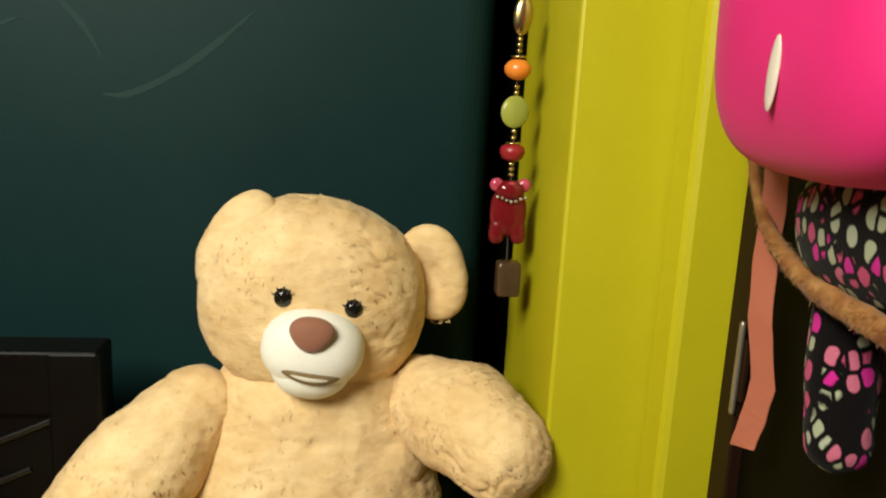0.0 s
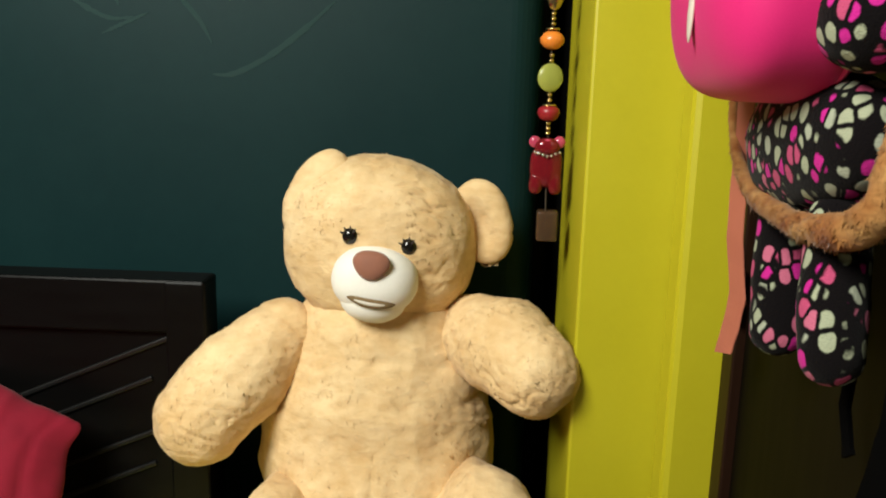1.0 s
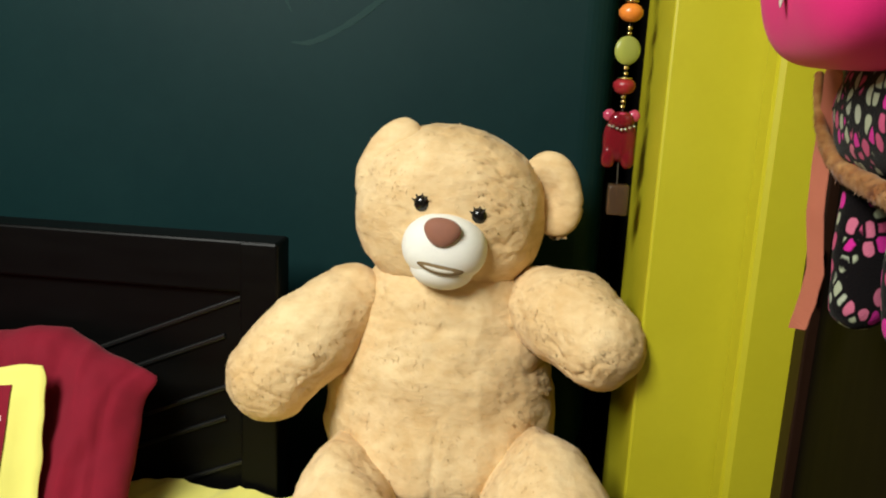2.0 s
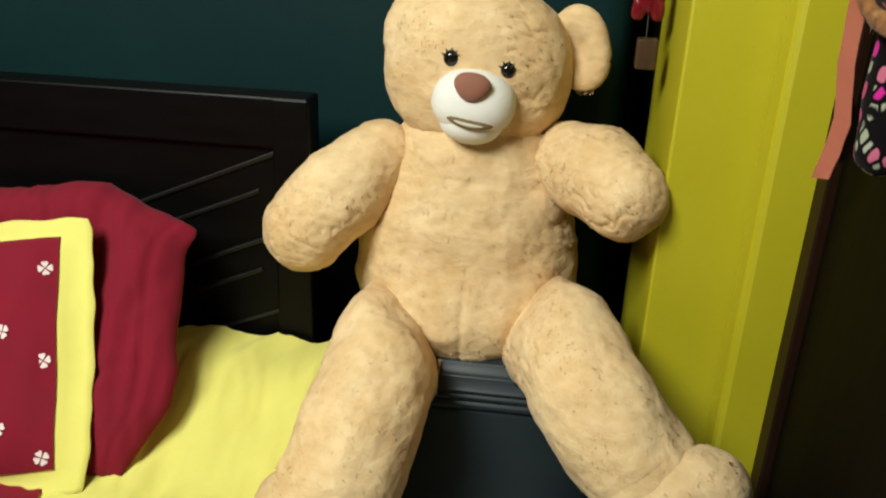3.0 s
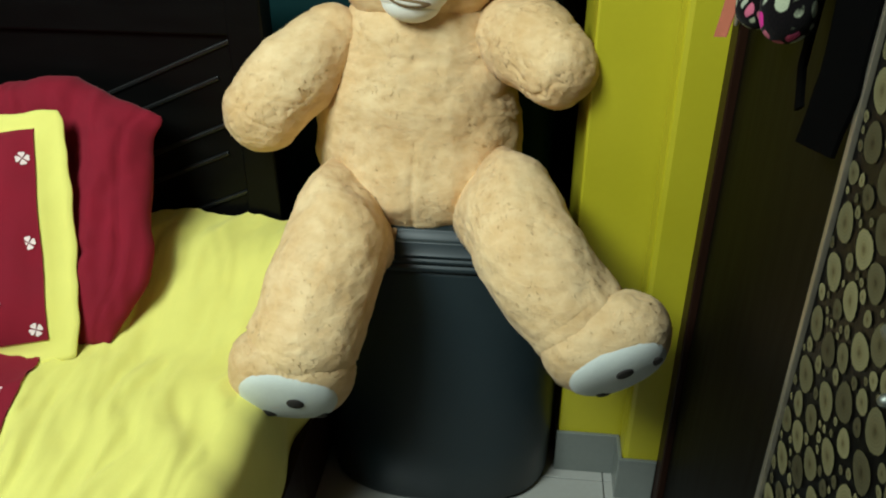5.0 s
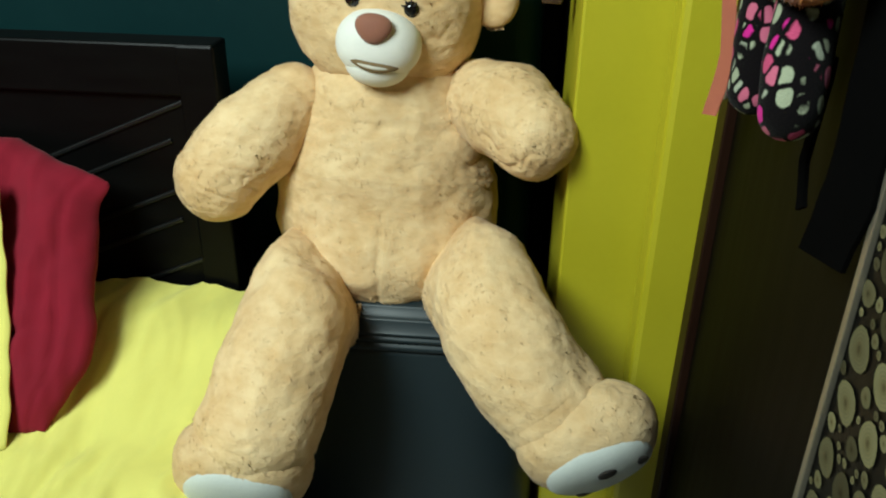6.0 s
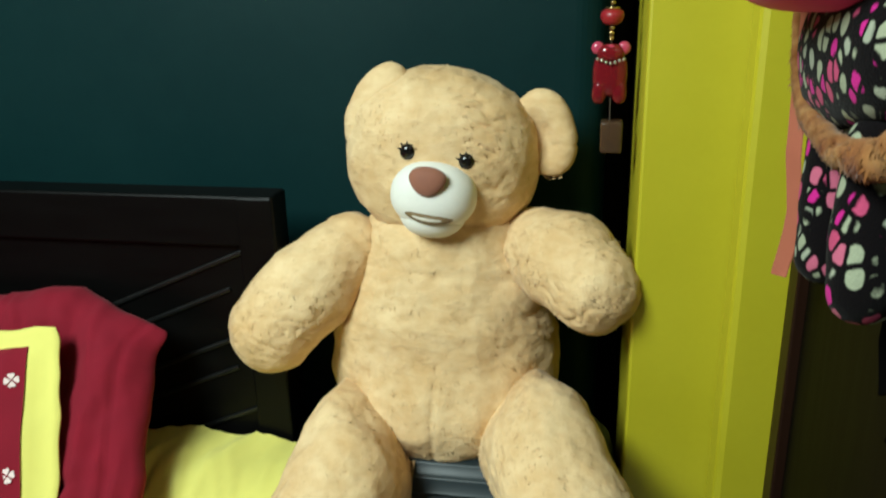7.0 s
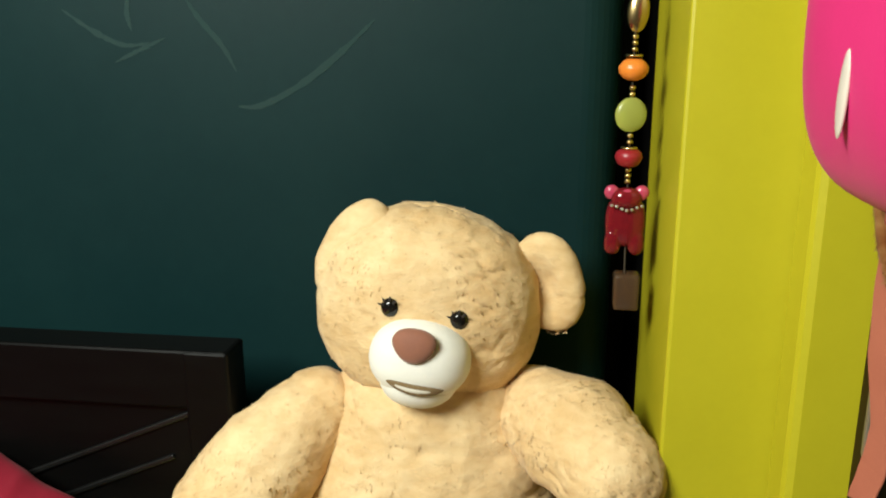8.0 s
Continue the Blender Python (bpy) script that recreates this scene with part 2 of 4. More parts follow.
def tube(path, radii, rings=28, sides=36, flat=1.0, up=(0, 0, 1)):
    """A soft limb along a smooth path, closed by round ends. radii go with the path's points; flat squashes it along the up side."""
    path, radii = np.array(path, float), np.array(radii, float)
    s = np.r_[0, np.cumsum(np.linalg.norm(np.diff(path, axis=0), axis=1))]
    total = s[-1]
    lo, hi = -radii[0], total + radii[-1]
    verts = []
    angle = np.linspace(0, math.pi, rings)
    stations = (lo + hi) / 2 - np.cos(angle) * (hi - lo) / 2

    def at(u):
        u = np.clip(u, 0, total)
        k = min(int(np.searchsorted(s, u, side="right")) - 1, len(s) - 2)
        k = max(k, 0)
        f = (u - s[k]) / (s[k + 1] - s[k])
        p0, p1, p2, p3 = path[max(k - 1, 0)], path[k], path[k + 1], path[min(k + 2, len(path) - 1)]
        p = 0.5 * (2 * p1 + (p2 - p0) * f + (2 * p0 - 5 * p1 + 4 * p2 - p3) * f**2 + (3 * p1 - p0 - 3 * p2 + p3) * f**3)
        return p

    for u in stations:
        r = np.interp(u, s, radii)
        if u < 0:
            r = math.sqrt(max(radii[0] ** 2 - u * u, 0))
        if u > total:
            r = math.sqrt(max(radii[-1] ** 2 - (u - total) ** 2, 0))
        way = at(min(u, total) + 0.004) - at(max(min(u, total) - 0.004, 0.0))
        if u <= 0:
            way = at(0.006) - at(0.0)
        if u >= total:
            way = at(total) - at(total - 0.006)
        way /= np.linalg.norm(way)
        centre = at(u) + way * (min(u, 0) + max(u - total, 0))
        side = np.cross(way, up)
        side /= np.linalg.norm(side)
        over = np.cross(side, way)
        for j in range(sides):
            a = 2 * math.pi * j / sides
            verts.append(centre + r * (math.cos(a) * side + flat * math.sin(a) * over))
    return np.array(verts), [tuple(reversed(q)) for q in grid_faces(rings, sides)]


def ellipsoid(centre, semi, turn=(0, 0, 0), rings=28, sides=40, power=2.0):
    """A rounded solid; power above 2 fills its corners. turn: degrees about x, y, z."""
    m = np.array(Euler([radians(a) for a in turn]).to_matrix())
    verts = []

    def pw(v):
        return math.copysign(abs(v) ** (2 / power), v)

    for i in range(rings):
        a = math.pi * (i + 0.02) / (rings - 1 + 0.04) - math.pi / 2
        for j in range(sides):
            b = 2 * math.pi * j / sides
            p = np.array([pw(math.cos(a)) * pw(math.cos(b)), pw(math.cos(a)) * pw(math.sin(b)), pw(math.sin(a))]) * semi
            verts.append(m @ p + centre)
    return np.array(verts), grid_faces(rings, sides)


fur_rng = np.random.default_rng(7)


def furred(verts, faces, count, length=0.008, comb=(0.25, -0.05, -0.90), lie=4.6, width=0.0016, clump=0.011):
    """The surface with many short tapered tufts that lie in clumps, and normals that follow the surface and the clumps."""
    verts = np.array(verts)
    normals = vertex_normals(verts, faces)
    tris = np.array([t for f in faces for t in ((f[0], f[1], f[2]), (f[0], f[2], f[3]))])
    a, b, c = verts[tris[:, 0]], verts[tris[:, 1]], verts[tris[:, 2]]
    area = np.linalg.norm(np.cross(b - a, c - a), axis=1)
    pick = fur_rng.choice(len(tris), count, p=area / area.sum())
    u, v = fur_rng.random(count), fur_rng.random(count)
    flip = u + v > 1
    u[flip], v[flip] = 1 - u[flip], 1 - v[flip]
    weigh = np.stack([1 - u - v, u, v], 1)[:, :, None]
    p = (verts[tris[pick]] * weigh).sum(1)
    n = (normals[tris[pick]] * weigh).sum(1)
    n /= np.linalg.norm(n, axis=1, keepdims=True)
    warp = 0.5 * clump * np.sin(p[:, [1, 2, 0]] * (2.1 / clump) + 1.7 * np.sin(p[:, [2, 0, 1]] * (0.9 / clump)))
    _, cell = np.unique(np.floor((p + warp + 0.12 * clump * fur_rng.normal(size=p.shape)) / clump).astype(int), axis=0, return_inverse=True)
    cell = np.ravel(cell)
    lean = fur_rng.normal(size=(cell.max() + 1, 3))[cell]
    lay = np.array(comb) + 0.20 * lean + 0.35 * np.sin(p[:, [2, 0, 1]] * 31 + 2 * np.sin(p[:, [1, 2, 0]] * 17)) + 0.14 * fur_rng.normal(size=(count, 3))
    lay -= (lay * n).sum(1, keepdims=True) * n
    lay /= np.maximum(np.linalg.norm(lay, axis=1, keepdims=True), 1e-6)
    way = n + lie * lay
    way /= np.linalg.norm(way, axis=1, keepdims=True)
    side = np.cross(way, n)
    side /= np.maximum(np.linalg.norm(side, axis=1, keepdims=True), 1e-6)
    size = length * (0.6 + 0.7 * fur_rng.random((count, 1)))
    root = p - 0.001 * n
    tip = root + way * size
    stray = fur_rng.random(count) < 0.006
    up = n + 0.8 * lay
    up /= np.linalg.norm(up, axis=1, keepdims=True)
    tip[stray] = (root + up * size * 0.85)[stray]
    broad = np.where(stray, 0.5 * width, width)[:, None]
    # some blades are whole locks of pile, thickest in rumpled patches
    rumpled = np.sin(p[:, 0] * 23 + 3 * np.sin(p[:, 2] * 19)) * np.sin(p[:, 2] * 27 + 2 * np.sin(p[:, 0] * 31 + p[:, 1] * 13))
    lock = (fur_rng.random(count) < 0.02 + 0.12 * np.clip(rumpled + 0.1, 0, 1)) & ~stray
    raised = n + 4.2 * lay + 0.10 * lean
    raised /= np.linalg.norm(raised, axis=1, keepdims=True)
    tip[lock] = (root + raised * size * 1.5)[lock]
    broad[lock] *= 2.6
    blades = np.stack([root - side * broad, root + side * broad, tip], 1).reshape(-1, 3)
    corners = blades.reshape(-1, 3, 3)
    facing = np.cross(corners[:, 1] - corners[:, 0], corners[:, 2] - corners[:, 0])
    turned = (facing * np.array((-0.05, -0.85, 0.50))).sum(1) < 0
    corners[turned] = corners[turned][:, [1, 0, 2]]
    start = len(verts)
    blade_faces = (np.arange(3 * count) + start).reshape(-1, 3)
    tilt = np.where(lock, 0.20, 0.06)[:, None]
    blade_normals = np.repeat(n + 0.10 * lay + tilt * lean, 3, axis=0)
    blade_normals /= np.linalg.norm(blade_normals, axis=1, keepdims=True)
    return np.r_[verts, blades], list(faces) + blade_faces.tolist(), np.r_[normals, blade_normals]


# ---- the room ----
WALL_Y, SIDE_X = 1.24, 0.490
COLUMN_X, COLUMN_Y, STRIP_X, STRIP_Y = 0.305, 0.960, 0.425, 0.895
ROOM = (-2.3, 1.9, -2.2, 2.65)
RECESS_X = 0.264


def back_wall():
    """The painted wall, its free end rounded off for a soft edge beside an added narrow recess."""
    bm = box_bm((ROOM[0], WALL_Y, 0), (RECESS_X, WALL_Y + 0.14, ROOM[3]))
    corner = [e for e in bm.edges if all(abs(v.co.x - RECESS_X) < 1e-5 and abs(v.co.y - WALL_Y) < 1e-5 for v in e.verts)]
    bmesh.ops.bevel(bm, geom=corner, offset=0.055, segments=10, affect="EDGES", profile=0.5)
    return from_bmesh("wall_back", bm, TEAL)


structure(back_wall(), "dark teal painted back wall with faint chalk scribbles", "wall")
# added slabs: their near-black colour stands in for shade beside the pier
structure(slab("gap_shade_back", (RECESS_X - 0.10, WALL_Y + 0.26, 0), (1.1, WALL_Y + 0.34, ROOM[3]), DARK_WOOD_AND_GAP, bevel=0), "near-black slab standing in for shade deep in the narrow gap", "wall")
structure(slab("gap_shade_side", (COLUMN_X + 0.002, WALL_Y, 0), (1.1, WALL_Y + 0.26, ROOM[3]), DARK_WOOD_AND_GAP, bevel=0), "near-black slab standing in for shade on the gap's side", "wall")
structure(slab("wall_left", (ROOM[0] - 0.12, ROOM[2], 0), (ROOM[0], WALL_Y + 0.12, ROOM[3]), PLASTER, bevel=0), "plain dim plastered side wall", "wall")
structure(slab("wall_rear", (ROOM[0] - 0.12, ROOM[2] - 0.12, 0), (ROOM[1] + 0.12, ROOM[2], ROOM[3]), PLASTER, bevel=0), "plain dim plastered wall opposite the bed", "wall")
structure(slab("wall_right", (ROOM[1], ROOM[2], 0), (ROOM[1] + 0.12, WALL_Y + 0.12, ROOM[3]), PLASTER, bevel=0), "plain dim plastered wall beyond the doorway", "wall")
structure(slab("ceiling", (ROOM[0] - 0.12, ROOM[2] - 0.12, ROOM[3]), (ROOM[1] + 0.12, WALL_Y + 0.12, ROOM[3] + 0.12), PLASTER, bevel=0), "plain dim plastered ceiling", "ceiling")
structure(slab("floor", (ROOM[0] - 0.12, ROOM[2] - 0.12, -0.1), (ROOM[1] + 0.12, WALL_Y + 0.12, -0.006), GROUT, bevel=0), "pale grey tiled floor", "floor")


def floor_tiles():
    """Square tiles with open joints over the part of the floor in view."""
    bm = box_bm((-0.149, -0.149, -0.010), (0.149, 0.149, 0.0), 0.0015, 1)
    mesh = bpy.data.meshes.new("tile")
    bm.to_mesh(mesh)
    bm.free()
    mesh.materials.append(FLOOR_TILE)
    for i in range(6):
        for j in range(7):
            ob = new("tile", mesh)
            ob.location = (-0.65 + 0.30 * i, -0.72 + 0.30 * j, 0)
            ob.parent = bpy.data.objects["floor"]


floor_tiles()

column = structure(slab("column", (COLUMN_X, COLUMN_Y, 0), (1.1, WALL_Y, ROOM[3]), YELLOW, bevel=0.004), "bright yellow painted wall pier beside the teal wall", "wall")
slab("door_jamb", (STRIP_X, STRIP_Y, 0), (SIDE_X + 0.01, COLUMN_Y, ROOM[3]), YELLOW, column, bevel=0.010)
slab("skirting", (COLUMN_X - 0.004, COLUMN_Y - 0.008, 0), (STRIP_X - 0.001, COLUMN_Y + 0.0, 0.10), GREY_TILE, column, "grey tile skirting", bevel=0.002)
slab("skirting", (STRIP_X - 0.008, STRIP_Y - 0.008, 0), (SIDE_X - 0.001, STRIP_Y, 0.10), GREY_TILE, column, "grey tile skirting", bevel=0.002)
slab("skirting", (STRIP_X - 0.008, STRIP_Y, 0), (STRIP_X, COLUMN_Y - 0.008, 0.10), GREY_TILE, column, "grey tile skirting", bevel=0.002)

door = empty("door_1", (SIDE_X, 0.64, 0), "dark brown wooden door hung with bags and soft toys", "door")
door["kind"] = "structure"
slab("frame", (SIDE_X, 0.855, 0), (SIDE_X + 0.06, STRIP_Y + 0.02, 2.1), FRAME_WOOD, door, "red-brown wooden door frame")
slab("leaf", (SIDE_X + 0.012, 0.388, 0.01), (SIDE_X + 0.05, 0.853, 2.08), DOOR_WOOD, door)
slab("wall_over_door", (SIDE_X, 0.388, 2.1), (SIDE_X + 0.12, COLUMN_Y, ROOM[3]), YELLOW)
structure(bpy.data.objects["wall_over_door"], "yellow painted wall above the brown door", "wall")

panel = structure(slab("wall_panel", (SIDE_X, -0.30, 0), (SIDE_X + 0.4, 0.384, 2.1), DARK_WOOD_AND_GAP, bevel=0.002), "cupboard side covered in log slice wallpaper", "panel")
slab("edge_strip", (SIDE_X - 0.006, 0.378, 0), (SIDE_X, 0.386, 2.1), BARE_METAL, panel, "pale metal edging strip", bevel=0.001)


# ---- storage bin ----
def rounded_ring(cx, cy, hx, hy, z, sides=64, power=4.0):
    out = []
    for j in range(sides):
        a = 2 * math.pi * j / sides
        c, s = math.cos(a), math.sin(a)
        out.append((cx + hx * math.copysign(abs(c) ** (2 / power), c), cy + hy * math.copysign(abs(s) ** (2 / power), s), z))
    return out


def lathe(levels, cx, cy, sides=64, power=4.0):
    verts = []
    for z, hx, hy in levels:
        verts += rounded_ring(cx, cy, hx, hy, z, sides, power)
    faces = grid_faces(len(levels), sides)
    verts += [(cx, cy, levels[0][0]), (cx, cy, levels[-1][0])]
    for j in range(sides):
        faces.append((len(verts) - 2, (j + 1) % sides, j))
        k = (len(levels) - 1) * sides
        faces.append((len(verts) - 1, k + j, k + (j + 1) % sides))
    return verts, faces


BIN_X, BIN_Y = 0.066, 1.035


def storage_bin():
    thing = empty("storage_bin", (BIN_X, BIN_Y, 0), "dark slate plastic bin with a ribbed lid under the bear", "bin")
    body = [(0.0, 0.178, 0.192), (0.012, 0.186, 0.200), (0.12, 0.189, 0.192), (0.25, 0.189, 0.172), (0.36, 0.188, 0.150), (0.470, 0.187, 0.126), (0.485, 0.187, 0.124), (0.487, 0.170, 0.11)]
    body = [(z, hx * 1.20, hy) for z, hx, hy in body]
    v, f = lathe(body, BIN_X, BIN_Y, power=3.0)
    mesh_object("body", v, f, BIN, thing)
    lid = [(0.482, 0.188, 0.117), (0.482, 0.198, 0.129), (0.492, 0.199, 0.130), (0.4935, 0.194, 0.125), (0.498, 0.194, 0.125), (0.4995, 0.198, 0.129),
           (0.505, 0.198, 0.129), (0.5065, 0.194, 0.125), (0.510, 0.194, 0.125), (0.5115, 0.197, 0.128), (0.515, 0.196, 0.127), (0.517, 0.192, 0.123),
           (0.535, 0.191, 0.122), (0.538, 0.188, 0.119), (0.539, 0.180, 0.111), (0.553, 0.178, 0.109), (0.556, 0.174, 0.105), (0.556, 0.02, 0.02)]
    lid = [(z, hx * 1.17, hy) for z, hx, hy in lid]
    v, f = lathe(lid, BIN_X, BIN_Y, power=3.4)
    mesh_object("lid", v, f, BIN, thing, "ribbed snap-on lid")
    return thing


storage_bin()


# ---- teddy bear ----
def tufts(verts, normals, amount, seed):
    """Rumpled pile: soft waves, and in patches short sharp partings that run across the fall of the pile."""
    out = np.array(verts, float)
    for k, v in enumerate(out):
        q = Vector((v[0], v[1], v[2]))
        p = Vector((v[0] * 26 + seed, v[1] * 26, v[2] * 46 + 9 * v[0]))
        p = p + 0.8 * noise.noise_vector(p * 0.6)
        parting = max(0.0, 1 - 4.5 * abs(noise.noise(p))) ** 1.5 * max(0.0, noise.noise(p * 0.55 + Vector((5, seed, 0))) + 0.15)
        patch = min(1.0, max(0.0, -0.10 + 2.6 * noise.noise(q * 7.5 + Vector((seed, 3, 0)))))
        out[k] = v + amount * (0.45 * noise.noise(p * 0.8) + 0.25 * noise.noise(p * 2.3) - 4.2 * patch * parting) * normals[k]
    return out


def soft_part(name, shape, count, parent, label="", amount=0.005, scale=16.0, seed=1.0, length=0.0056, comb=(0.25, -0.05, -0.90), material=None, width=0.0010, tuft=0.0019, strands=None):
    verts, faces = shape
    strands = strands or (None if material else FUR_STRANDS)
    verts = wobble(verts, amount * 0.6, scale, seed, vertex_normals(verts, faces))
    if tuft:
        verts = tufts(verts, vertex_normals(verts, faces), tuft, seed)
    if count:
        base = len(faces)
        verts, faces, normals = furred(verts, faces, count, length, comb, width=width)
        ob = mesh_object(name, verts, faces, material or FUR, parent, label, normals=normals, extra=(strands,) if strands else ())
        if strands:
            ob.data.polygons.foreach_set("material_index", [0] * base + [1] * (len(faces) - base))
        return ob
    return mesh_object(name, verts, faces, material or FUR, parent, label)


def teddy_bear():
    bear = empty("teddy_bear", (0.02, 1.05, 0.55), "large tan plush teddy bear sitting on a dark bin", "teddy bear")
    body = tube([(0.012, 1.095, 0.645), (0.012, 1.110, 0.715), (0.018, 1.126, 0.80)], [0.174, 0.176, 0.148], 190, 250)
    v = body[0]
    v[:, 1] = 1.112 + (v[:, 1] - 1.112) * 0.80
    v[:, 2] = np.where(v[:, 2] < 0.552, 0.552 + (v[:, 2] - 0.552) * 0.6, v[:, 2])
    v[:, 0] = 0.012 + (v[:, 0] - 0.012) * (1.06 + 0.035 * smoothstep(0.74, 0.62, v[:, 2]))
    front = (v[:, 1] < 1.08) & (v[:, 2] < 0.70)
    v[:, 1] += 0.0045 * np.exp(-((v[:, 0] - 0.022) / 0.0045) ** 2) * front * smoothstep(0.73, 0.66, v[:, 2])
    v[:, 1] -= 0.046 * smoothstep(0.71, 0.59, v[:, 2]) * smoothstep(1.10, 1.02, v[:, 1]) * np.exp(-((v[:, 0] - 0.02) / 0.13) ** 4)
    soft_part("body", body, 60000, bear, amount=0.008, seed=2)
    head = ellipsoid((0.013, 1.122, 0.985), (0.150, 0.108, 0.136), (0, 9, 0), 150, 200, 2.25)
    soft_part("head", head, 36000, bear, amount=0.006, seed=3, comb=(0.25, 0.0, -0.80))
    ear = ellipsoid((-0.086, 1.108, 1.059), (0.044, 0.034, 0.078), (0, 27, 0), 50, 60, 2.2)
    soft_part("ear", ear, 7500, bear, amount=0.004, seed=4, length=0.004)
    right = ellipsoid((0, 0, 0), (0.047, 0.026, 0.068), (0, 0, 0), 50, 60, 2.2)
    rv = right[0]
    hollow = np.exp(-((rv[:, 0] + 0.008) / 0.026) ** 2 - (rv[:, 2] / 0.042) ** 2) * (rv[:, 1] < 0)
    rv[:, 1] += 0.024 * hollow
    turn = np.array(Euler((0, radians(-14), radians(-12))).to_matrix())
    right = (rv @ turn.T + np.array((0.172, 1.118, 1.024)), right[1])
    soft_part("ear", right, 7500, bear, amount=0.003, seed=5, length=0.0035)
    soft_part("arm", tube([(-0.138, 1.095, 0.832), (-0.194, 1.035, 0.786), (-0.240, 0.988, 0.736)], [0.062, 0.077, 0.069], 120, 140), 24000, bear, amount=0.006, seed=6)
    soft_part("arm", tube([(0.160, 1.095, 0.848), (0.212, 1.028, 0.852), (0.253, 0.970, 0.834)], [0.062, 0.075, 0.064], 120, 140), 24000, bear, amount=0.006, seed=7)
    for way, path, radii, seed in ((-1, [(-0.090, 1.055, 0.592), (-0.090, 0.93, 0.588), (-0.094, 0.80, 0.551), (-0.118, 0.712, 0.470)], [0.058, 0.084, 0.088, 0.087], 8),
                                   (1, [(0.126, 1.055, 0.604), (0.176, 0.93, 0.614), (0.226, 0.80, 0.587), (0.296, 0.746, 0.518)], [0.058, 0.084, 0.085, 0.081], 9)):
        leg = tube(path, radii, 150, 160)
        v = leg[0]
        hip = smoothstep(0.82, 0.95, v[:, 1])
        inner = way * (v[:, 0] - 0.020) - 0.150
        v[:, 2] += 0.60 * np.minimum(inner, 0.15 * inner) * hip
        v[:, 2] = np.maximum(v[:, 2], 0.553 - 0.25 * smoothstep(0.925, 0.86, v[:, 1]))
        soft_part("leg", leg, 32000, bear, amount=0.007, seed=seed)
    for centre, turn, seed in (((-0.136, 0.690, 0.422), (23, 6, 6), 10), ((0.345, 0.720, 0.492), (26, -22, 12), 11)):
        foot = soft_part("foot", ellipsoid(centre, (0.100, 0.066, 0.083), turn, 60, 80, 2.2), 14000, bear, amount=0.005, seed=seed)
        m = np.array(Euler([radians(a) for a in turn]).to_matrix())
        out = m @ np.array((0, -1, 0))
        pad_centre = np.array(centre) + out * 0.040
        pad = soft_part("foot_pad", ellipsoid(pad_centre, (0.077, 0.028, 0.063), turn, 20, 36, 2.3), 0, bear, "grey-white felt sole", tuft=0.0, amount=0.002, seed=seed, material=PAD_FELT)
        dots = ((0.014, 0.016), (-0.026, -0.024), (0.048, -0.030)) if seed == 10 else ((0.006, 0.020), (0.052, 0.008), (-0.030, -0.030))
        for dx, dz in dots:
            r = 0.0138
            depth = 0.028 * math.sqrt(max(0.02, 1 - (dx / 0.077) ** 2 - (dz / 0.063) ** 2))
            place = pad_centre + m @ np.array((dx, -depth, dz))
            dv, df = ellipsoid(place, (r, 0.003, r), turn, 10, 20)
            mesh_object("sole_dot", dv, df, DOT_FELT, bear, "dark brown felt dot")
    v, f = ellipsoid((0.016, 1.020, 0.951), (0.064, 0.050, 0.050), (0, 6, 0), 28, 40, 2.2)
    soft_part("muzzle", (v, f), 2500, bear, "white plush muzzle", amount=0.002, tuft=0.0, length=0.002, material=WHITE_FELT, width=0.0008)
    v, f = ellipsoid((0.014, 1.022, 0.924), (0.050, 0.046, 0.037), (0, 6, 0), 24, 36, 2.1)
    soft_part("chin", (v, f), 1500, bear, "white plush chin", amount=0.002, tuft=0.0, length=0.002, material=WHITE_FELT, width=0.0008)

    def mouth_piece(name, half, high, out, material, label):
        """A thin lens that follows the round of the muzzle, tilted a little."""
        v, f = ellipsoid((0, 0, 0), (half, 0.0035, high), (0, 0, 0), 16, 40, 2.0)
        x = v[:, 0].copy()
        v[:, 1] += 1.021 - 0.0495 * np.sqrt(np.maximum(0.05, 0.80 - (x / 0.060) ** 2)) - out
        v[:, 2] += 0.9275 - 0.16 * x + 2.2 * x ** 2
        v[:, 0] += 0.014
        mesh_object(name, v, f, material, bear, label)

    mouth_piece("mouth", 0.037, 0.0070, 0.0050, MOUTH, "brown stitched mouth")
    mouth_piece("lip", 0.027, 0.0036, 0.0058, MUZZLE_LIP, "pale felt lip")
    v, f = ellipsoid((0, 0, 0), (0.0272, 0.013, 0.0210), (0, 0, 0), 20, 32, 2.3)
    v[:, 0] *= np.where(v[:, 2] < 0, 1 + v[:, 2] / 0.072, 1.0)
    v[:, 2] *= np.where(v[:, 2] < 0, 1.12, 0.9)
    m = np.array(Euler((radians(-12), radians(6), 0)).to_matrix())
    mesh_object("nose", v @ m.T + np.array((0.016, 0.976, 0.984)), f, NOSE_FELT, bear, "brown felt nose")
    for place in ((-0.021, 1.021, 1.014), (0.064, 1.023, 1.000)):
        v, f = ellipsoid(place, (0.0122, 0.009, 0.0128), (0, 0, 0), 14, 20)
        mesh_object("eye", v, f, EYE, bear, "glossy black eye")
        for angle in (150, 118, 82, 50):
            c, d = math.cos(radians(angle)), math.sin(radians(angle))
            path = [(place[0] + 0.008 * c, place[1] - 0.006, place[2] + 0.009 * d), (place[0] + 0.0125 * c, place[1] - 0.011, place[2] + 0.0140 * d),
                    (place[0] + 0.0150 * c, place[1] - 0.012, place[2] + 0.0172 * d)]
            v, f = tube(path, [0.0020, 0.0016, 0.0006], 10, 6, up=(0, 1, 0))
            mesh_object("eyelash", v, f, DOT_FELT, bear, "short dark eyelash")
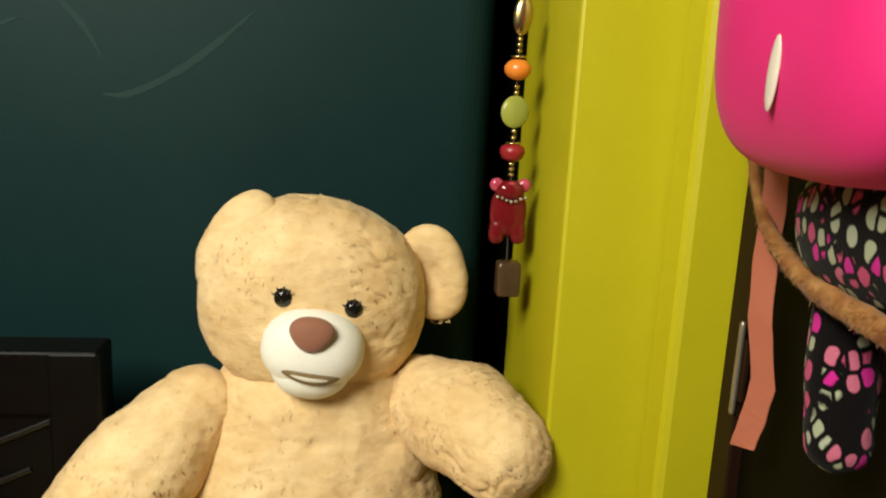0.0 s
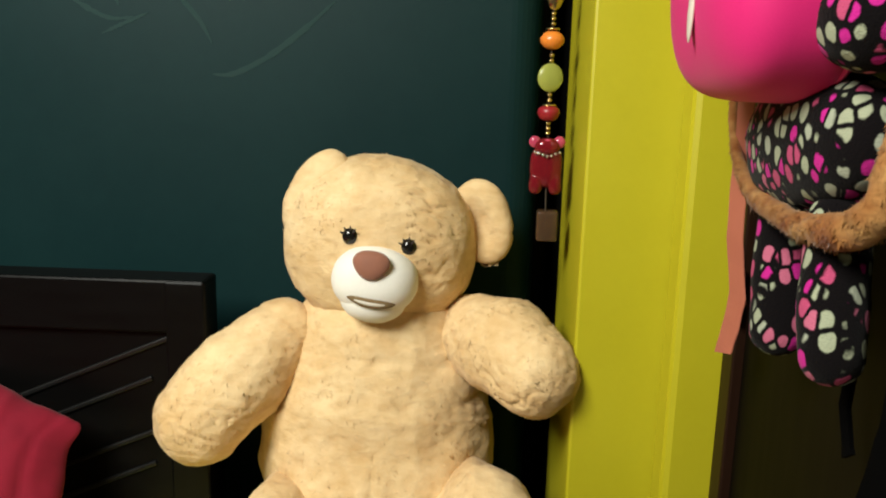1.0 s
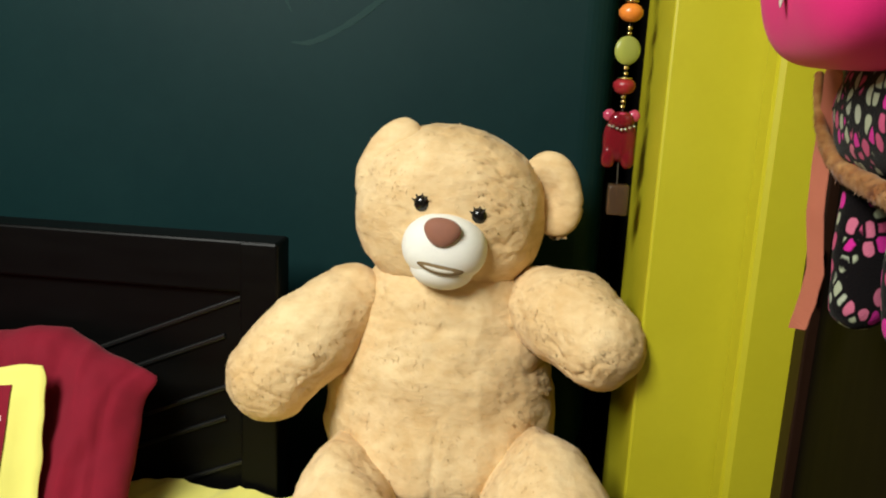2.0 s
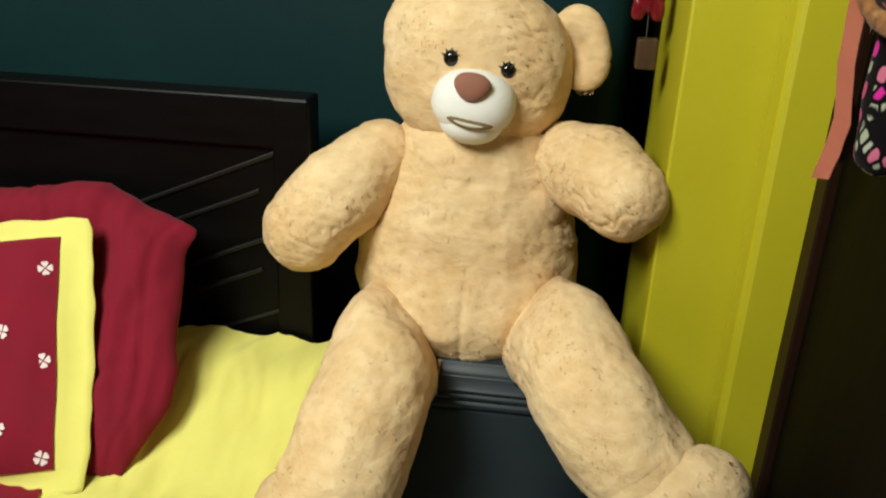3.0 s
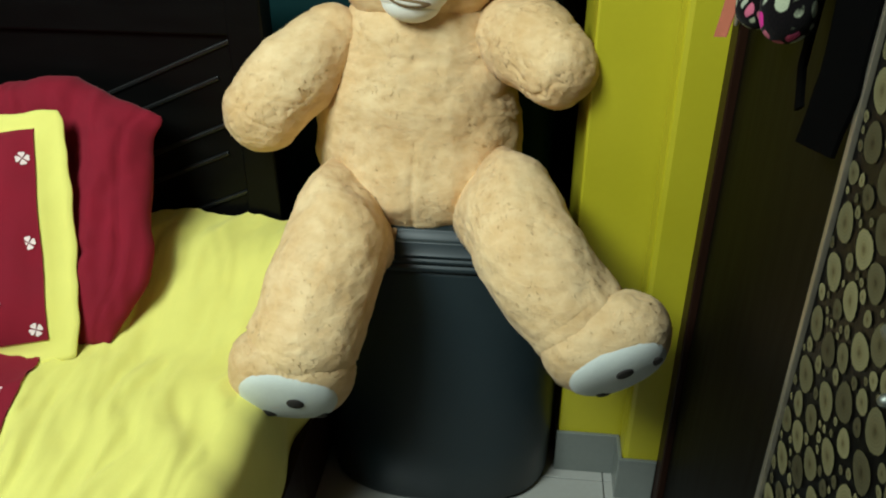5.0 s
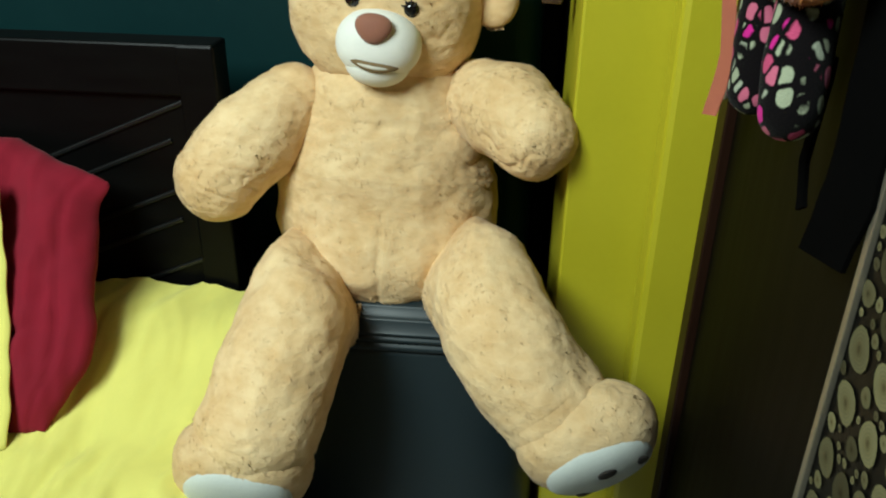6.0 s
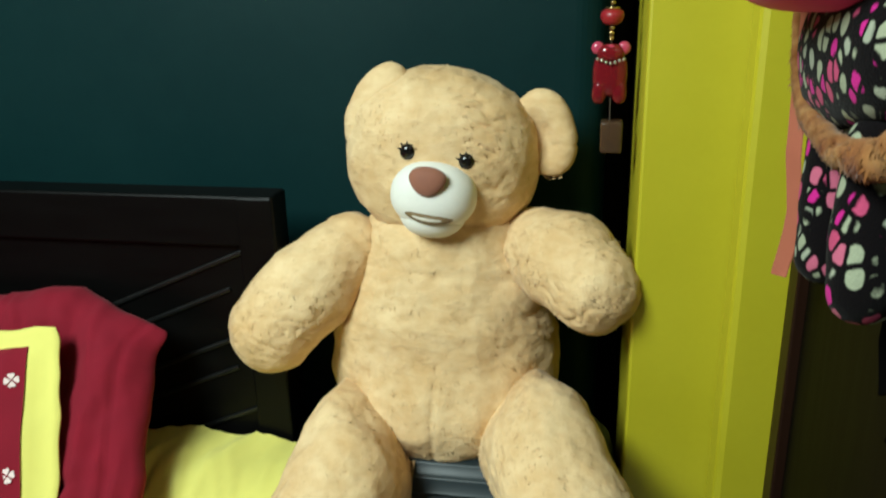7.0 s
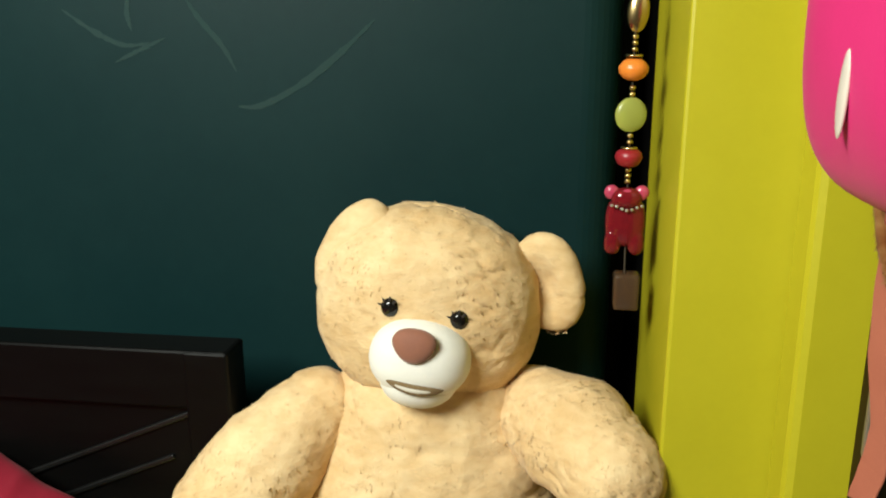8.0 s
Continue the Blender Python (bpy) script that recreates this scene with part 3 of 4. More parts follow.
    return bear


teddy_bear()


# ---- bed ----
BED_RIGHT = -0.185


def bed_height(x, y):
    """The sheet's height: level, with a soft rise towards the headboard and a rounded outer edge."""
    z = 0.405 + 0.095 * smoothstep(0.70, 0.98, y)
    fold = Vector((x * 16 + 1.5 * noise.noise(Vector((x * 4, y * 4, 9))), y * 4.5, 0.3))
    crease = Vector((x * 34 + 5 * y + 1.2 * noise.noise(Vector((x * 7, y * 7, 2))), y * 7 - 3 * x, 7.7))
    z = z + 0.010 * max(0.0, 0.42 - abs(noise.noise(crease))) * (1 + noise.noise(Vector((x * 5, y * 5, 1.3))))
    z = z + 0.020 * (0.5 - abs(noise.noise(fold))) + 0.006 * noise.noise(fold * 2.3) + 0.0015 * noise.noise(fold * 6) + 0.010 * noise.noise(Vector((x * 3, y * 3, 4.1)))
    return z


def bed():
    thing = empty("bed", (-1.1, 0.1, 0), "wooden bed with a yellow and maroon sheet", "bed")
    slab("mattress", (-1.95, -0.85, 0.22), (BED_RIGHT - 0.02, 1.035, 0.385), YELLOW_CLOTH, thing, bevel=0.03)
    slab("base", (-1.95, -0.88, 0.05), (BED_RIGHT + 0.035, 1.04, 0.22), FRAME_WOOD, thing, "red-brown wooden bed base")
    board = slab("headboard", (-2.0, 1.062, 0.05), (-0.30, 1.10, 0.86), DARK_WOOD_AND_GAP, thing, "dark stained headboard with diagonal grooves", bevel=0.003)
    slab("top_rail", (-2.0, 1.05, 0.845), (-0.25, 1.11, 0.93), DARK_WOOD_AND_GAP, thing, bevel=0.004)
    slab("post", (-0.312, 1.049, 0.0), (-0.249, 1.112, 0.929), DARK_WOOD_AND_GAP, thing, bevel=0.004)
    for k in range(9):
        bm = box_bm((-0.30, -0.004, -0.004), (0.30, 0.004, 0.004), 0.002)
        x0, z0 = -0.50 - 0.04 * (k % 2), 0.765 - 0.072 * k
        bm.transform(Matrix.Translation((x0 - 0.075, 1.0615, z0 - 0.045)) @ Matrix.Rotation(radians(-23.5), 4, "Y"))
        for v in bm.verts:
            if v.co.x > -0.313:
                v.co.z -= (v.co.x + 0.313) * math.tan(radians(23.5))
                v.co.x = -0.313
        from_bmesh("groove_bead", bm, WORN_WOOD, thing, "worn pale diagonal bead")
    return thing


bed()


def sheet_seam(y):
    """Where the maroon middle ends: the sheet lies a little askew."""
    return -0.555 + 0.195 * (0.656 - y)


def bed_sheet():
    thing = empty("bed_sheet", (-1.0, 0.2, 0.41), "yellow bed sheet with a maroon flowered middle", "bed sheet")
    nx, ny = 120, 170
    ys = np.linspace(-0.85, 1.038, ny)
    us = np.linspace(0, 1, nx)
    verts, faces, mats = [], [], []
    for y in ys:
        for u in us:
            s = sheet_seam(y) + u * (0.10 - sheet_seam(y))
            over = s - (BED_RIGHT - 0.03)
            x, z = s, bed_height(s, y)
            if over > 0:
                bend = 0.05
                a = min(over / bend, math.pi / 2 - 0.10)
                x = BED_RIGHT - 0.03 + bend * math.sin(a)
                z = bed_height(BED_RIGHT, y) - bend * (1 - math.cos(a))
                rest = over - bend * a
                if rest > 0:
                    x += rest * 0.03 + 0.008 * math.sin(y * 26 + 2 * math.sin(y * 7)) * min(rest / 0.1, 1)
                    z -= rest
            verts.append((x, y, z))
    mesh_object("border", verts, grid_faces(ny, nx, False), YELLOW_CLOTH, thing, "plain yellow sheet border")
    verts = []
    for y in np.linspace(-0.85, 1.038, ny):
        for x in np.linspace(-1.93, sheet_seam(y) + 0.006, 110):
            verts.append((x, y, bed_height(x, y) + 0.004))
    mesh_object("middle", verts, grid_faces(ny, 110, False), RED_CLOTH, thing, "maroon sheet middle")
    return thing


bed_sheet()


# ---- pillows ----
def pillow_skin(u, w, width, height, thick, flange, seed, bulge):
    """A point of the front skin: half thickness and place in the pillow's own plane, for u and w from -1 to 1."""
    inset_x, inset_z = 1 - 2 * flange / width, 1 - 2 * flange / height
    a, b = min(abs(u) / inset_x, 1), min(abs(w) / inset_z, 1)
    puff = ((1 - a**3.0) * (1 - b**3.0)) ** 0.55
    corner = (abs(u) * abs(w)) ** 4
    x = u * width / 2 * (1 + bulge * (1 - w * w) - 0.03 * corner) + 0.0045 * noise.noise(Vector((w * 5, seed, u))) * (abs(u) > 0.9)
    z = w * height / 2 * (1 + bulge * (1 - u * u) - 0.03 * corner) + 0.003 * noise.noise(Vector((u * 7, seed, w))) * (abs(w) > 0.9)
    wrinkle = noise.noise(Vector((x * 12 + seed, z * 9, seed))) * 0.012 + (0.5 - abs(noise.noise(Vector((x * 24 + seed, z * 6, 3))))) * 0.010 + noise.noise(Vector((x * 60, z * 45, seed))) * 0.0012
    return x, z, thick / 2 * puff + 0.002, wrinkle * (0.4 + puff)


def pillow_shape(width, height, thick, flange=0.0, n=56, m=44, seed=0.0, bulge=0.03):
    """A stuffed case in its own plane: x across, z up, y through it. Front and back skins, one closed mesh."""
    verts, faces = [], []
    for sign in (-1, 1):
        for i in range(m):
            for j in range(n):
                x, z, half, wrinkle = pillow_skin(2 * j / (n - 1) - 1, 2 * i / (m - 1) - 1, width, height, thick, flange, seed, bulge)
                verts.append((x, sign * half + wrinkle, z))
    grid = grid_faces(m, n, False)
    faces += grid + [tuple(reversed([k + n * m for k in f])) for f in grid]
    rim = [j for j in range(n)] + [i * n + n - 1 for i in range(1, m)] + [(m - 1) * n + j for j in range(n - 2, -1, -1)] + [i * n for i in range(m - 2, 0, -1)]
    for k in range(len(rim)):
        a, b = rim[k], rim[(k + 1) % len(rim)]
        faces.append((b, a, a + n * m, b + n * m))
    return np.array(verts), faces


def placed(verts, m):
    return np.array([m @ Vector(v) for v in verts])


def standing(top, bottom, width, lean=0.0):
    """The pose of a pillow whose right edge runs from bottom to top."""
    top, bottom = Vector(top), Vector(bottom)
    up = (top - bottom).normalized()
    right = Vector((1, lean, 0))
    right = (right - right.dot(up) * up).normalized()
    through = up.cross(right)
    centre = (top + bottom) / 2 - right * width / 2
    m = Matrix((right, through, up)).transposed().to_4x4()
    m.translation = centre
    return m


def flower_mesh(name, size=0.0108):
    """A stitched blossom: four broad notched petals with narrow gaps between them."""
    bm = bmesh.new()
    for k in range(4):
        turn = radians(90 * k + 20)
        rim = []
        for r, a in ((0.10, 0), (0.62, -34), (0.94, -33), (1.06, -16), (0.95, 0), (1.06, 16), (0.94, 33), (0.62, 34)):
            b = turn + radians(a)
            rim.append((r * size * math.cos(b), -0.0008, r * size * math.sin(b)))
        front = [bm.verts.new(p) for p in rim]
        back = [bm.verts.new((p[0], 0.0, p[2])) for p in rim]
        bm.faces.new(front)
        for i in range(8):
            bm.faces.new((front[i - 1], back[i - 1], back[i], front[i]))
    bmesh.ops.recalc_face_normals(bm, faces=bm.faces)
    me = bpy.data.meshes.new(name)
    bm.to_mesh(me)
    bm.free()
    me.materials.append(FLOWER)
    return me


FLOWER_MESH = flower_mesh("flower")


def flower(m, parent):
    ob = new("flower", FLOWER_MESH)
    ob.parent = parent
    ob.matrix_basis = Matrix.Translation(-Vector(parent_place(parent))) @ m
    return ob


def back_pillow():
    thing = empty("pillow", (-0.78, 0.93, 0.45), "plump maroon cotton pillow leaning on the headboard", "pillow", "pillows on the bed")
    v, f = pillow_shape(0.68, 0.475, 0.15, 0.0, n=130, m=110, seed=2.0, bulge=0.03)
    u, w = v[:, 0] / 0.34, v[:, 2] / 0.2375
    v[:, 2] -= 0.068 * np.clip((u - 0.56) / 0.44, 0, 1) * smoothstep(0.0, 1.0, w) + 0.022 * smoothstep(0.55, 0.05, u) * smoothstep(0.3, 1, w)
    v[:, 0] += (0.019 * np.exp(-((w + 0.40) / 0.30) ** 2) - 0.020 * smoothstep(-0.55, -1.0, w)) * smoothstep(0.55, 1.0, u)
    v[:, 0] += 0.024 * np.exp(-((w - 0.95) / 0.12) ** 2) * smoothstep(0.75, 1.0, u)
    along = v[:, 2] + 0.105 - 0.28 * (v[:, 0] - 0.2)
    v[:, 1] += (0.022 * np.exp(-(along / 0.010) ** 2) - 0.004 * np.exp(-((along - 0.025) / 0.016) ** 2)) * smoothstep(0.1, 0.18, v[:, 0]) * smoothstep(0.29, 0.22, v[:, 0]) * (v[:, 1] < 0)
    for k, p in enumerate(v):
        drape = Vector((p[0] * 26 + 1.5 * noise.noise(Vector((p[0] * 6, 0, p[2] * 6))), 4.4, p[2] * 5))
        v[k, 1] += 0.010 * (abs(noise.noise(drape)) - 0.3) * (p[1] < 0) + 0.0025 * noise.noise(Vector((p[0] * 45, 2.0, p[2] * 30)))
    v[:, 1] += 0.004 * np.exp(-((u - 0.90) / 0.012) ** 2) * (v[:, 1] < 0)
    v[:, 1] += 0.060 * smoothstep(0.28, 0.17, v[:, 0]) * smoothstep(0.95, 0.35, w)
    mesh_object("pillow_case", placed(v, standing((-0.444, 1.045, 0.772), (-0.426, 0.722, 0.410), 0.68)), f, RED_CLOTH, thing)
    return thing


def front_pillow():
    thing = empty("pillow", (-0.85, 0.80, 0.42), "maroon flowered pillow with a yellow flange border", "pillow", "pillows on the bed")
    width, height, thick, flange, seed, bulge = 0.70, 0.425, 0.10, 0.034, 5.0, 0.012
    m = standing((-0.562, 0.925, 0.757), (-0.483, 0.683, 0.412), width)
    v, f = pillow_shape(width, height, thick, flange, seed=seed, bulge=bulge)
    mesh_object("border", placed(v, m), f, YELLOW_CLOTH, thing, "yellow flange border")
    n, r = 50, 40
    edge_x, edge_z, edge_top = 1 - 2 * 0.048 / width, 1 - 2 * 0.040 / height, 1 - 2 * 0.032 / height
    verts = []

    def front(u, w, lift):
        x, z, half, wrinkle = pillow_skin(u, w, width, height, thick, flange, seed, bulge)
        return Vector((x, -half + wrinkle - lift, z))

    for i in range(r):
        for j in range(n):
            u, w = (2 * j / (n - 1) - 1) * edge_x, -edge_z + i / (r - 1) * (edge_z + edge_top)
            verts.append(m @ front(u, w, 0.003))
    mesh_object("middle", verts, grid_faces(r, n, False), RED_CLOTH, thing, "maroon middle panel")
    for j in range(10):
        for i in range(4):
            u = (0.286 - 0.055 * j) * 2 / width
            w = ((0.172 if j % 2 else 0.126) - 0.140 * i) * 2 / height
            if abs(w) < edge_z - 0.02:
                p = front(u, w, 0.0045)
                du, dw = front(u + 0.02, w, 0.0045) - p, front(u, w + 0.02, 0.0045) - p
                x_axis = du.normalized()
                y_axis = dw.cross(du).normalized()
                turn = Matrix((x_axis, y_axis, x_axis.cross(y_axis))).transposed().to_4x4()
                spin = Matrix.Rotation(random.uniform(-0.3, 0.3), 4, "Y")
                flower(m @ Matrix.Translation(p) @ turn @ spin, thing)
    return thing


back_pillow()
front_pillow()


def sheet_flowers():
    sheet = bpy.data.objects["bed_sheet"]
    for i in range(12):
        for j in range(8):
            y = 0.592 - 0.13 * i + (0.04 if j % 2 else 0)
            x = sheet_seam(y) - 0.031 - 0.056 * j
            lie = pose(x, y, bed_height(x, y) + 0.0055, 90, 0, random.uniform(-20, 20))
            flower(lie, sheet)


sheet_flowers()


# ---- bead garland on the pier ----
GOLD = surface("brass_bead", (0.62, 0.46, 0.20), rough=0.25, metal=1.0, bump=0.0, rough_spread=0.05)
ORANGE = surface("orange_bead", (0.75, 0.24, 0.03), (0.65, 0.18, 0.02), 0.3, 40.0, 300.0, 0.05)
RED_BEAD = surface("dark_red_bead", (0.30, 0.012, 0.020), (0.22, 0.010, 0.016), 0.35, 60.0, 400.0, 0.2)
CORD = surface("dark_cord", (0.06, 0.045, 0.03), rough=0.9)


def clear_plastic(name, colour, rough=0.12, weight=0.75):
    n = Nodes(name)
    n.bsdf.inputs["Base Color"].default_value = (*colour, 1)
    n.bsdf.inputs["Roughness"].default_value = rough
    n.bsdf.inputs["Transmission Weight"].default_value = weight
    n.bsdf.inputs["IOR"].default_value = 1.45
    return n.mat


PEARL = clear_plastic("milky_disc", (0.62, 0.66, 0.15), 0.30, 0.6)
RED_GLASS = clear_plastic("red_clear_plastic", (0.26, 0.013, 0.022), 0.10, 0.5)
ROSE_PLASTIC = surface("rose_plastic", (0.46, 0.05, 0.11), rough=0.2, bump=0.0, coat=0.4)
AMBER_GLASS = clear_plastic("amber_clear_plastic", (0.16, 0.09, 0.05), 0.2, 0.65)
STEEL = surface("dull_steel", (0.24, 0.25, 0.22), (0.16, 0.17, 0.15), 0.5, 60.0, 400.0, 0.1, metal=0.9)
SILVER = surface("silver_trim", (0.55, 0.54, 0.50), rough=0.34, metal=1.0, bump=0.0, rough_spread=0.05)


def round_solid(profile, centre, sides=20):
    """A turned solid about the upright axis: rows of height and radius."""
    verts = [(centre[0] + r * math.cos(2 * math.pi * j / sides), centre[1] + r * math.sin(2 * math.pi * j / sides), centre[2] + z) for z, r in profile for j in range(sides)]
    faces = grid_faces(len(profile), sides)
    faces.append(tuple(range(sides - 1, -1, -1)))
    faces.append(tuple(range(len(verts) - sides, len(verts))))
    return verts, faces


def joined(shapes):
    verts, faces = [], []
    for v, f in shapes:
        faces += [tuple(i + len(verts) for i in q) for q in f]
        verts += [tuple(p) for p in v]
    return verts, faces


def bead_garland():
    gx, gy = 0.262, 1.080
    thing = empty("bead_garland", (gx, gy, 1.02), "hanging bead garland with a red charm beside the yellow pier", "garland")
    v, f = tube([(gx + 0.003, gy, 1.03), (gx, gy, 1.25), (gx + 0.004, gy, 1.50), (gx + 0.040, gy + 0.01, 1.80)], [0.0009] * 4, 40, 8, up=(0, 1, 0))
    mesh_object("cord", v, f, CORD, thing)

    def gold(z, r=0.0040):
        bv, bf = ellipsoid((gx, gy, z), (r, r, r * 0.8), (0, 0, 0), 8, 14)
        mesh_object("gold_bead", bv, bf, GOLD, thing)

    def cap(z, r=0.010):
        bv, bf = round_solid([(-0.0015, r * 0.8), (-0.0012, r), (0.0012, r), (0.0015, r * 0.5)], (gx, gy, z))
        mesh_object("cap", bv, bf, GOLD, thing)

    for z in (1.337, 1.330, 1.3225, 1.2785, 1.271, 1.2225, 1.2145, 1.181, 1.174, 1.167):
        gold(z)
    for z in (1.3155, 1.2075):
        cap(z)
    for k in range(8):
        gold(1.395 + 0.008 * k)
    v, f = ellipsoid((gx + 0.002, gy, 1.365), (0.0125, 0.006, 0.024), (0, 4, 0), 14, 20)
    mesh_object("leaf_bead", v, f, GOLD, thing, "flat brass leaf bead")
    v, f = round_solid([(-0.013, 0.006), (-0.010, 0.012), (-0.004, 0.017), (0.003, 0.0175), (0.009, 0.013), (0.012, 0.008)], (gx, gy, 1.300), 12)
    mesh_object("orange_bead", v, f, ORANGE, thing)
    v, f = ellipsoid((gx, gy, 1.247), (0.0195, 0.007, 0.0205), (0, 0, 15), 18, 28)
    mesh_object("disc_bead", v, f, PEARL, thing, "milky translucent disc")
    v, f = round_solid([(-0.011, 0.007), (-0.008, 0.013), (0.000, 0.0165), (0.006, 0.0155), (0.010, 0.010)], (gx, gy, 1.196), 16)
    mesh_object("red_bead", v, f, RED_BEAD, thing)
    figure = joined([
        ellipsoid((gx, gy, 1.118), (0.024, 0.012, 0.032), (0, 0, 0), 18, 24, 2.6),
        ellipsoid((gx - 0.0135, gy - 0.001, 1.094), (0.0105, 0.010, 0.018), (0, 6, 0), 12, 18, 2.6),
        ellipsoid((gx + 0.0135, gy - 0.001, 1.094), (0.0105, 0.010, 0.018), (0, -6, 0), 12, 18, 2.6),
        ellipsoid((gx, gy - 0.004, 1.147), (0.019, 0.012, 0.013), (0, 0, 0), 12, 18, 2.4)])
    charm = mesh_object("charm", *figure, RED_GLASS, thing, "translucent red animal charm")
    ears = joined([ellipsoid((gx - 0.018, gy - 0.003, 1.154), (0.009, 0.006, 0.009)), ellipsoid((gx + 0.018, gy - 0.003, 1.154), (0.009, 0.006, 0.009)),
                   ellipsoid((gx, gy - 0.009, 1.150), (0.014, 0.006, 0.009))])
    mesh_object("charm_head", *ears, ROSE_PLASTIC, thing, "rose pink charm head")
    for k in range(7):
        v, f = ellipsoid((gx - 0.018 + 0.006 * k, gy - 0.016, 1.137 + 0.003 * math.cos(k)), (0.0024, 0.002, 0.0022), (0, 0, 0), 6, 10)
        mesh_object("sequin", v, f, SILVER, thing)
    from_bmesh("cube_bead", box_bm((gx - 0.010, gy - 0.014, 1.006), (gx + 0.021, gy + 0.014, 1.052), 0.004, 3), AMBER_GLASS, thing, "amber clear plastic block", smooth=True)


bead_garland()


# ---- chalk scribbles ----
CHALK = surface("faint_chalk", (0.013, 0.037, 0.035), (0.008, 0.028, 0.027), 0.95, 90.0, 400.0, 0.1)


def chalk_stroke(points, width):
    """A thin smear of chalk on the back wall, thinning to both ends."""
    verts = []
    points = [Vector((x, 0, z)) for x, z in points]
    rows = 26
    for i in range(rows):
        t = i / (rows - 1) * (len(points) - 1)
        k = min(int(t), len(points) - 2)
        a = points[max(k - 1, 0)], points[k], points[k + 1], points[min(k + 2, len(points) - 1)]
        f = t - k
        p = 0.5 * (2 * a[1] + (a[2] - a[0]) * f + (2 * a[0] - 5 * a[1] + 4 * a[2] - a[3]) * f**2 + (3 * a[1] - a[0] - 3 * a[2] + a[3]) * f**3)
        d = (a[2] - a[1]).normalized()
        side = Vector((-d.z, 0, d.x)) * 2.2 * width * (0.25 + math.sin(math.pi * i / (rows - 1))) * (0.7 + 0.6 * random.random())
        verts += [(p.x + side.x, WALL_Y - 0.0005, p.z + side.z), (p.x - side.x, WALL_Y - 0.0005, p.z - side.z)]
    faces = [(2 * i, 2 * i + 1, 2 * i + 3, 2 * i + 2) for i in range(rows - 1)]
    ob = mesh_object("chalk_mark", verts, faces, CHALK, bpy.data.objects["wall_back"], smooth=False)
    return ob


chalk_stroke([(-0.545, 1.375), (-0.50, 1.345), (-0.455, 1.325), (-0.415, 1.328)], 0.0016)
chalk_stroke([(-0.355, 1.39), (-0.335, 1.36), (-0.305, 1.325), (-0.285, 1.288)], 0.0016)
chalk_stroke([(-0.080, 1.36), (-0.13, 1.315), (-0.19, 1.270), (-0.250, 1.240), (-0.285, 1.238)], 0.0020)
chalk_stroke([(-0.44, 1.40), (-0.445, 1.37), (-0.44, 1.345)], 0.0014)
chalk_stroke([(-0.47, 1.30), (-0.43, 1.318), (-0.39, 1.335)], 0.0012)


